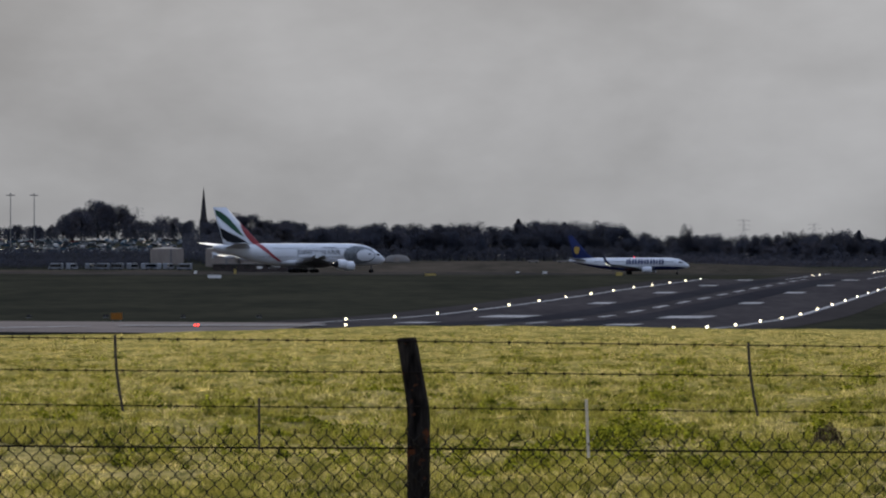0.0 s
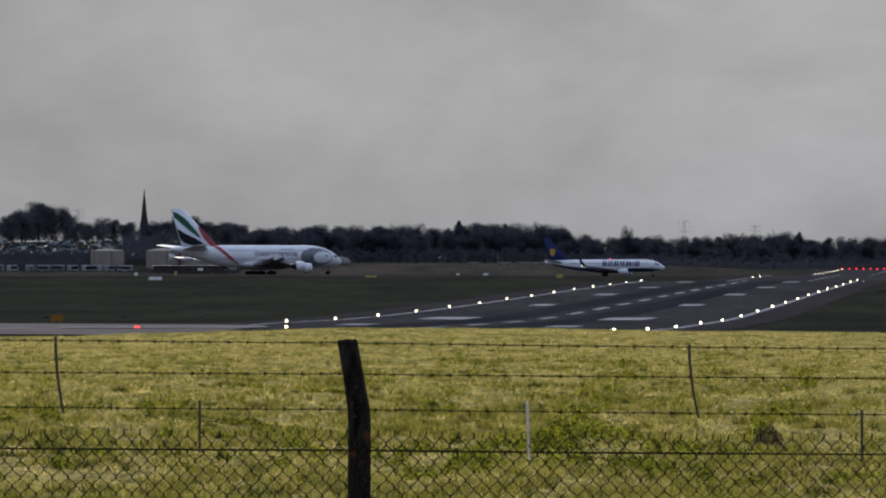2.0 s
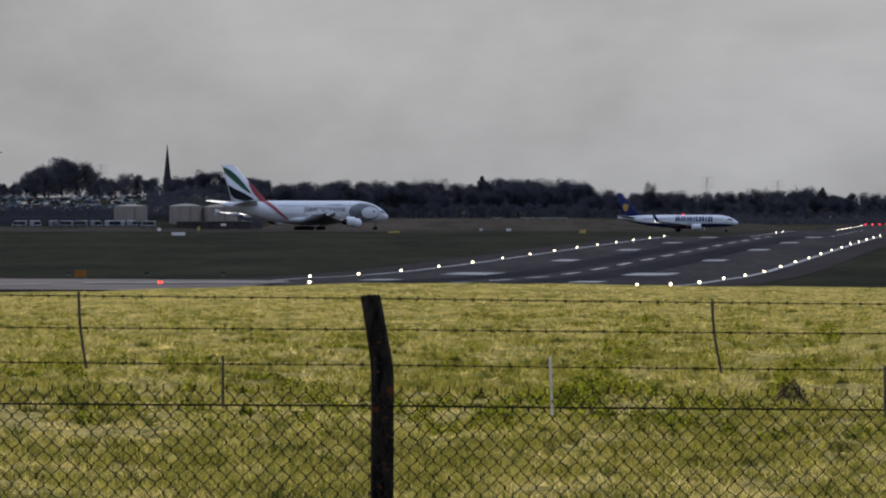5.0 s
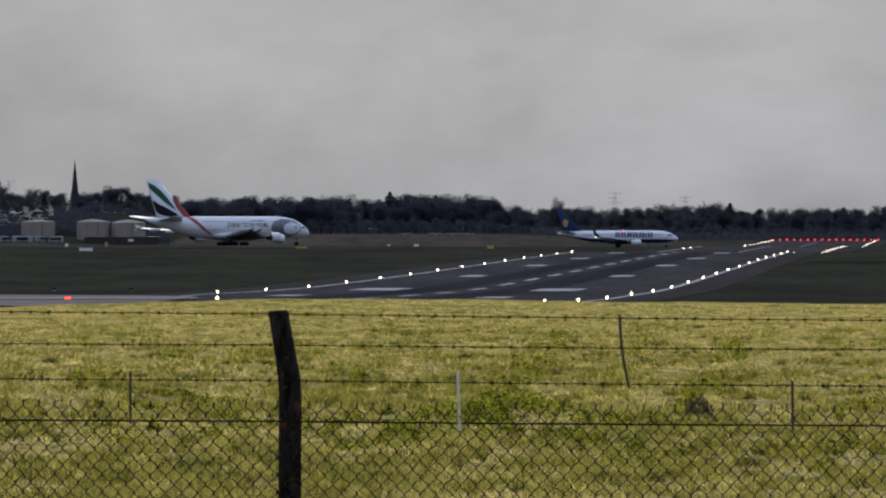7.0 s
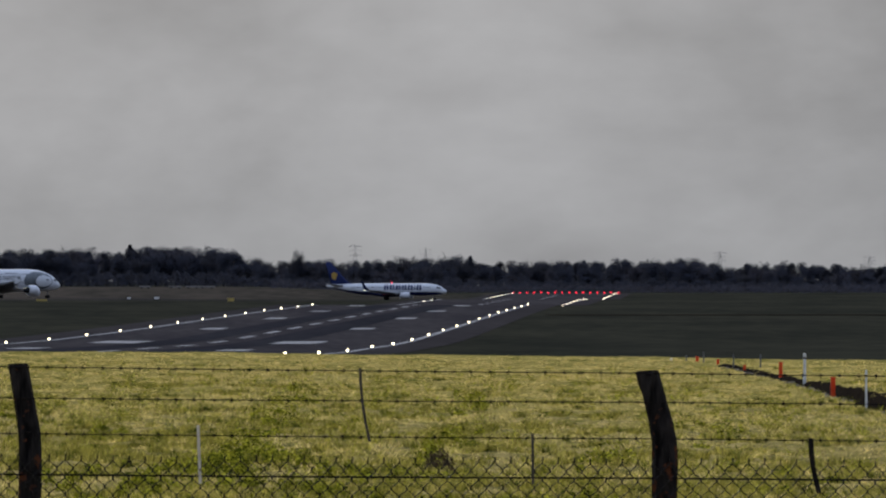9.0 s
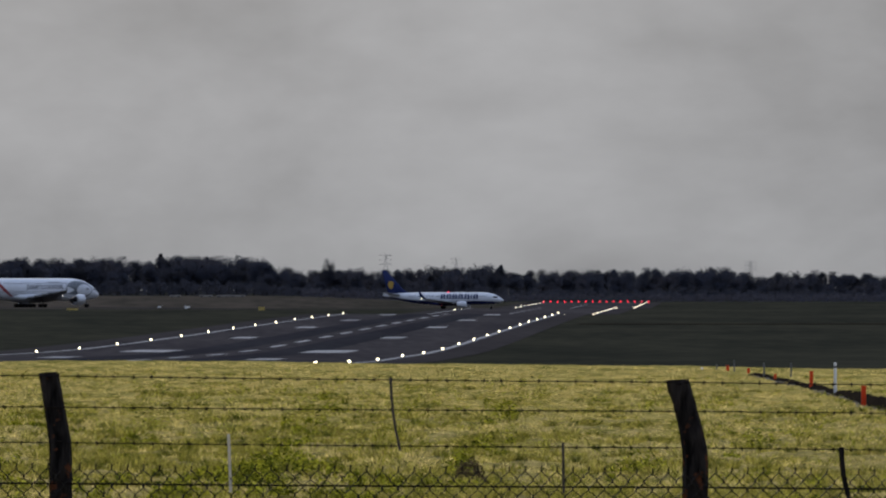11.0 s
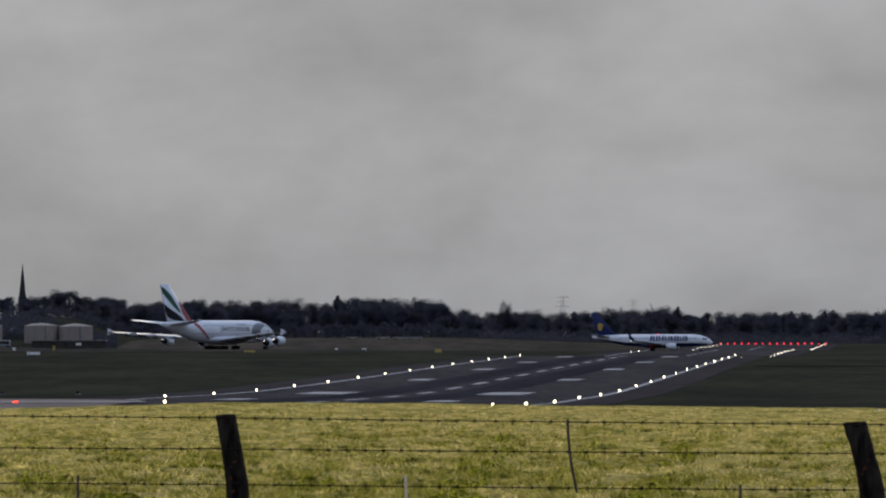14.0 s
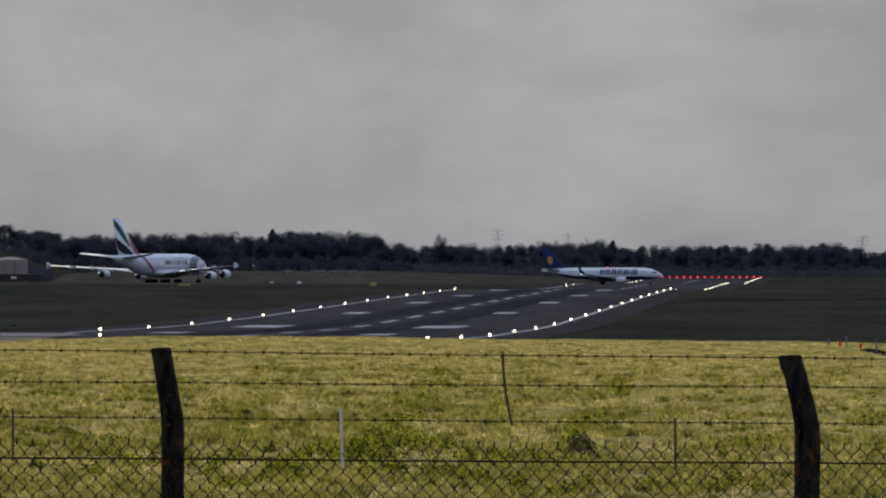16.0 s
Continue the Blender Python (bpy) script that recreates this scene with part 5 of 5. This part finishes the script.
for p in (-210, -168):
    y = 3130.0
    x = (p - 784) / FOCAL * y
    base = lz(x, y)
    h = EYE + (HOR - 298) / FOCAL * y - base
    root = thing("light_mast", pose(x, y, base), "tall slim steel floodlight mast", "light mast", "floodlight masts")
    part("pole", Geo().rod((0, 0, 0), (0, 0, h), .28, .14, n=8), M["steel"], root)
    part("head_frame", Geo().box((0, 0, h), (3.6, .5, .25)).box((0, 0, h + .5), (.3, .3, .9)), M["steel"], root)
    for k in (-1.5, -.5, .5, 1.5):
        part("floodlight", Geo().box((k, -.3, h + .1), (.7, .5, .4)), M["steel"], root)


def church():
    y = 4300.0
    x = (132.5 - 784) / FOCAL * y
    base = lz(x, y)
    top = EYE + (HOR - 283) / FOCAL * y
    root = thing("church", pose(x, y, base), "distant stone church with a tall slender spire", "church")
    sp = EYE + (HOR - 343) / FOCAL * y - base
    part("tower", Geo().box((0, 0, sp / 2), (4.6, 4.6, sp)).box((0, 0, sp), (5.0, 5.0, .6)), M["spire"], root)
    g = Geo()
    ring = lambda r, z: [(r * math.cos(a), r * math.sin(a), z) for a in [2 * math.pi * i / 8 for i in range(8)]]
    g.loft([ring(2.1, sp), ring(1.5, sp + (top - base - sp) * .3), ring(.8, sp + (top - base - sp) * .65), ring(.06, top - base)])
    part("spire", g, M["spire"], root, "tapering stone spire")
    part("nave", Geo().box((7, 0, sp * .25), (14, 7, sp * .5)), M["spire"], root)


church()


def pylon(p, q_top, d, label):
    x = (p - 784) / FOCAL * d
    base = lz(x, d)
    h = EYE + (HOR - q_top) / FOCAL * d - base
    root = thing("power_pylon", pose(x, d, base), label, "pylon", "power pylons")
    g = Geo()
    w = lambda z: 3.0 * (1 - z / h) ** 1.3 + .45
    lv = [h * k / 9 for k in range(10)]
    for a, b in zip(lv, lv[1:]):
        for sx, sy in ((-1, -1), (1, -1), (1, 1), (-1, 1)):
            g.rod((sx * w(a), sy * w(a), a), (sx * w(b), sy * w(b), b), .055, n=4)
            g.rod((sx * w(a), sy * w(a), a), (-sx * w(b), sy * w(b), b), .04, n=4)
    part("lattice", g, M["steel"], root)
    for z in (.97, .86, .75):
        part("cross_arm", Geo().rod((-4.2, 0, h * z), (4.2, 0, h * z), .08, n=4).rod((-4.2, 0, h * z), (0, 0, h * z + 1.4), .05, n=4).rod((4.2, 0, h * z), (0, 0, h * z + 1.4), .05, n=4), M["steel"], root)


for p, q, d in ((1088, 341, 4700), (1213, 348, 4850), (15, 320, 4600), (1735, 353, 4600), (2001, 361, 4700)):
    pylon(p, q, d, "distant steel lattice power pylon above the trees")


# ---- boards and small things on the airfield ----
def board(name, p, q_bottom, d, w, h, material, label):
    x = (p - 784) / FOCAL * d
    root = thing(name, pose(x, d, lz(x, d)), label, "sign", "airfield boards")
    part("panel", Geo().box((0, 0, .25 + h / 2), (w, .22, h)).box((0, 0, .25 + h), (w + .06, .26, .05)), material, root)
    for s in (-.35, .35):
        part("leg", Geo().rod((s * w, 0, -.05), (s * w, 0, .3), .05, n=6), M["steel"], root)


board("airfield_board", 152, 448, 2130, 3.9, .9, M["post_white"], "long white airfield marker board on the grass")
board("airfield_board", 534, 443, 2270, 3.4, .6, M["sign"], "long yellow airfield sign board on the grass")
board("airfield_board", 868, 441, 2260, 2.0, 1.0, M["sign"], "yellow airfield sign board on the grass")
board("airfield_board", -22, 524, 842, 1.3, .75, M["sign_orange"], "orange airfield sign board beside the apron")
board("airfield_board", 737, 433, 2480, 1.6, .7, M["post_white"], "small white airfield marker board")
board("airfield_board", 688, 436, 2440, 1.1, .5, M["post_white"], "small white airfield marker board")
board("airfield_board", 118, 438, 2520, 1.1, 1.0, M["post_white"], "small white airfield marker board")
board("airfield_board", 188, 437, 2520, .9, 1.5, M["sign"], "small pale airfield marker board")
for p, w in ((716, 5), (770, 6), (800, 6), (826, 7)):
    y = 3300.0
    x = (p - 784) / FOCAL * y
    root = thing("trailer", pose(x, y, lz(x, y)), "pale trailer parked beyond the grass", "trailer", "parked trailers")
    part("box", Geo().box((0, 0, .85), (w, 2.2, .7)).box((0, 0, 1.24), (w + .1, 2.3, .08)), M["tank_roof"], root)
    for s in (-.3, .3):
        part("wheel", Geo().rod((s * w, -1.15, .35), (s * w, -.9, .35), .35, n=10), M["tyre"], root)


# low pale rounded shelter at the foot of the wood
x = (475 - 784) / FOCAL * 3340
shelter = thing("shelter", pose(x, 3340, lz(x, 3340) - .1), "low pale rounded shelter at the foot of the wood", "shelter")
part("roof", Geo().loft([[(5.9 * math.cos(a) * k, y, 3.7 * max(0.0, math.sin(a)) ** .7 * k) for a in [math.pi * i / 16 for i in range(17)]] for y, k in ((-5, .92), (-4.6, 1.0), (4.6, 1.0), (5, .92))]), M["tank_roof"], shelter, smooth=True)
part("door", Geo().box((0, -5.03, 1.2), (2.6, .1, 2.4)), M["tank"], shelter)


# ---- what moves ----
def motions():
    # double-decker: seconds, heading away from the picture plane, column of the mid-fuselage
    big = [(0.0, 31.0, 302), (1.5, 31.2, 324), (3.5, 32.2, 355), (7.0, 35.2, 404), (9.0, 38.5, 429), (11.3, 44, 455), (12.5, 48, 466), (14.5, 57.5, 481), (16.0, 62.5, 490)]
    rows, y, last = [], 2715.0, None
    for t, head, p in big:
        x = (p - 784) / FOCAL * y
        if last is not None:
            y += (x - last[0]) * math.tan(radians((head + last[1]) / 2))
            x = (p - 784) / FOCAL * y
        rows.append((t, pose(x, y, lz(x, y) + 0.07, 0, 0, head)))
        last = (x, head)
    walk(big_jet, rows)
    # twin jet: seconds, column of the nose
    small = [(0.0, 992), (0.5, 1008.5), (1.5, 1039.5), (3.5, 1098), (7.0, 1200), (9.0, 1250), (11.3, 1303), (12.5, 1328), (14.5, 1361), (16.0, 1380)]
    head, y = -8.0, 2386.0
    rows = []
    for t, p in small:
        xn = (p - 784) / FOCAL * y
        x = xn - 19.75 * math.cos(radians(head))
        rows.append((t, pose(x, y, lz(x, y) + 0.06, 0, 0, head)))
    walk(small_jet, rows)


motions()
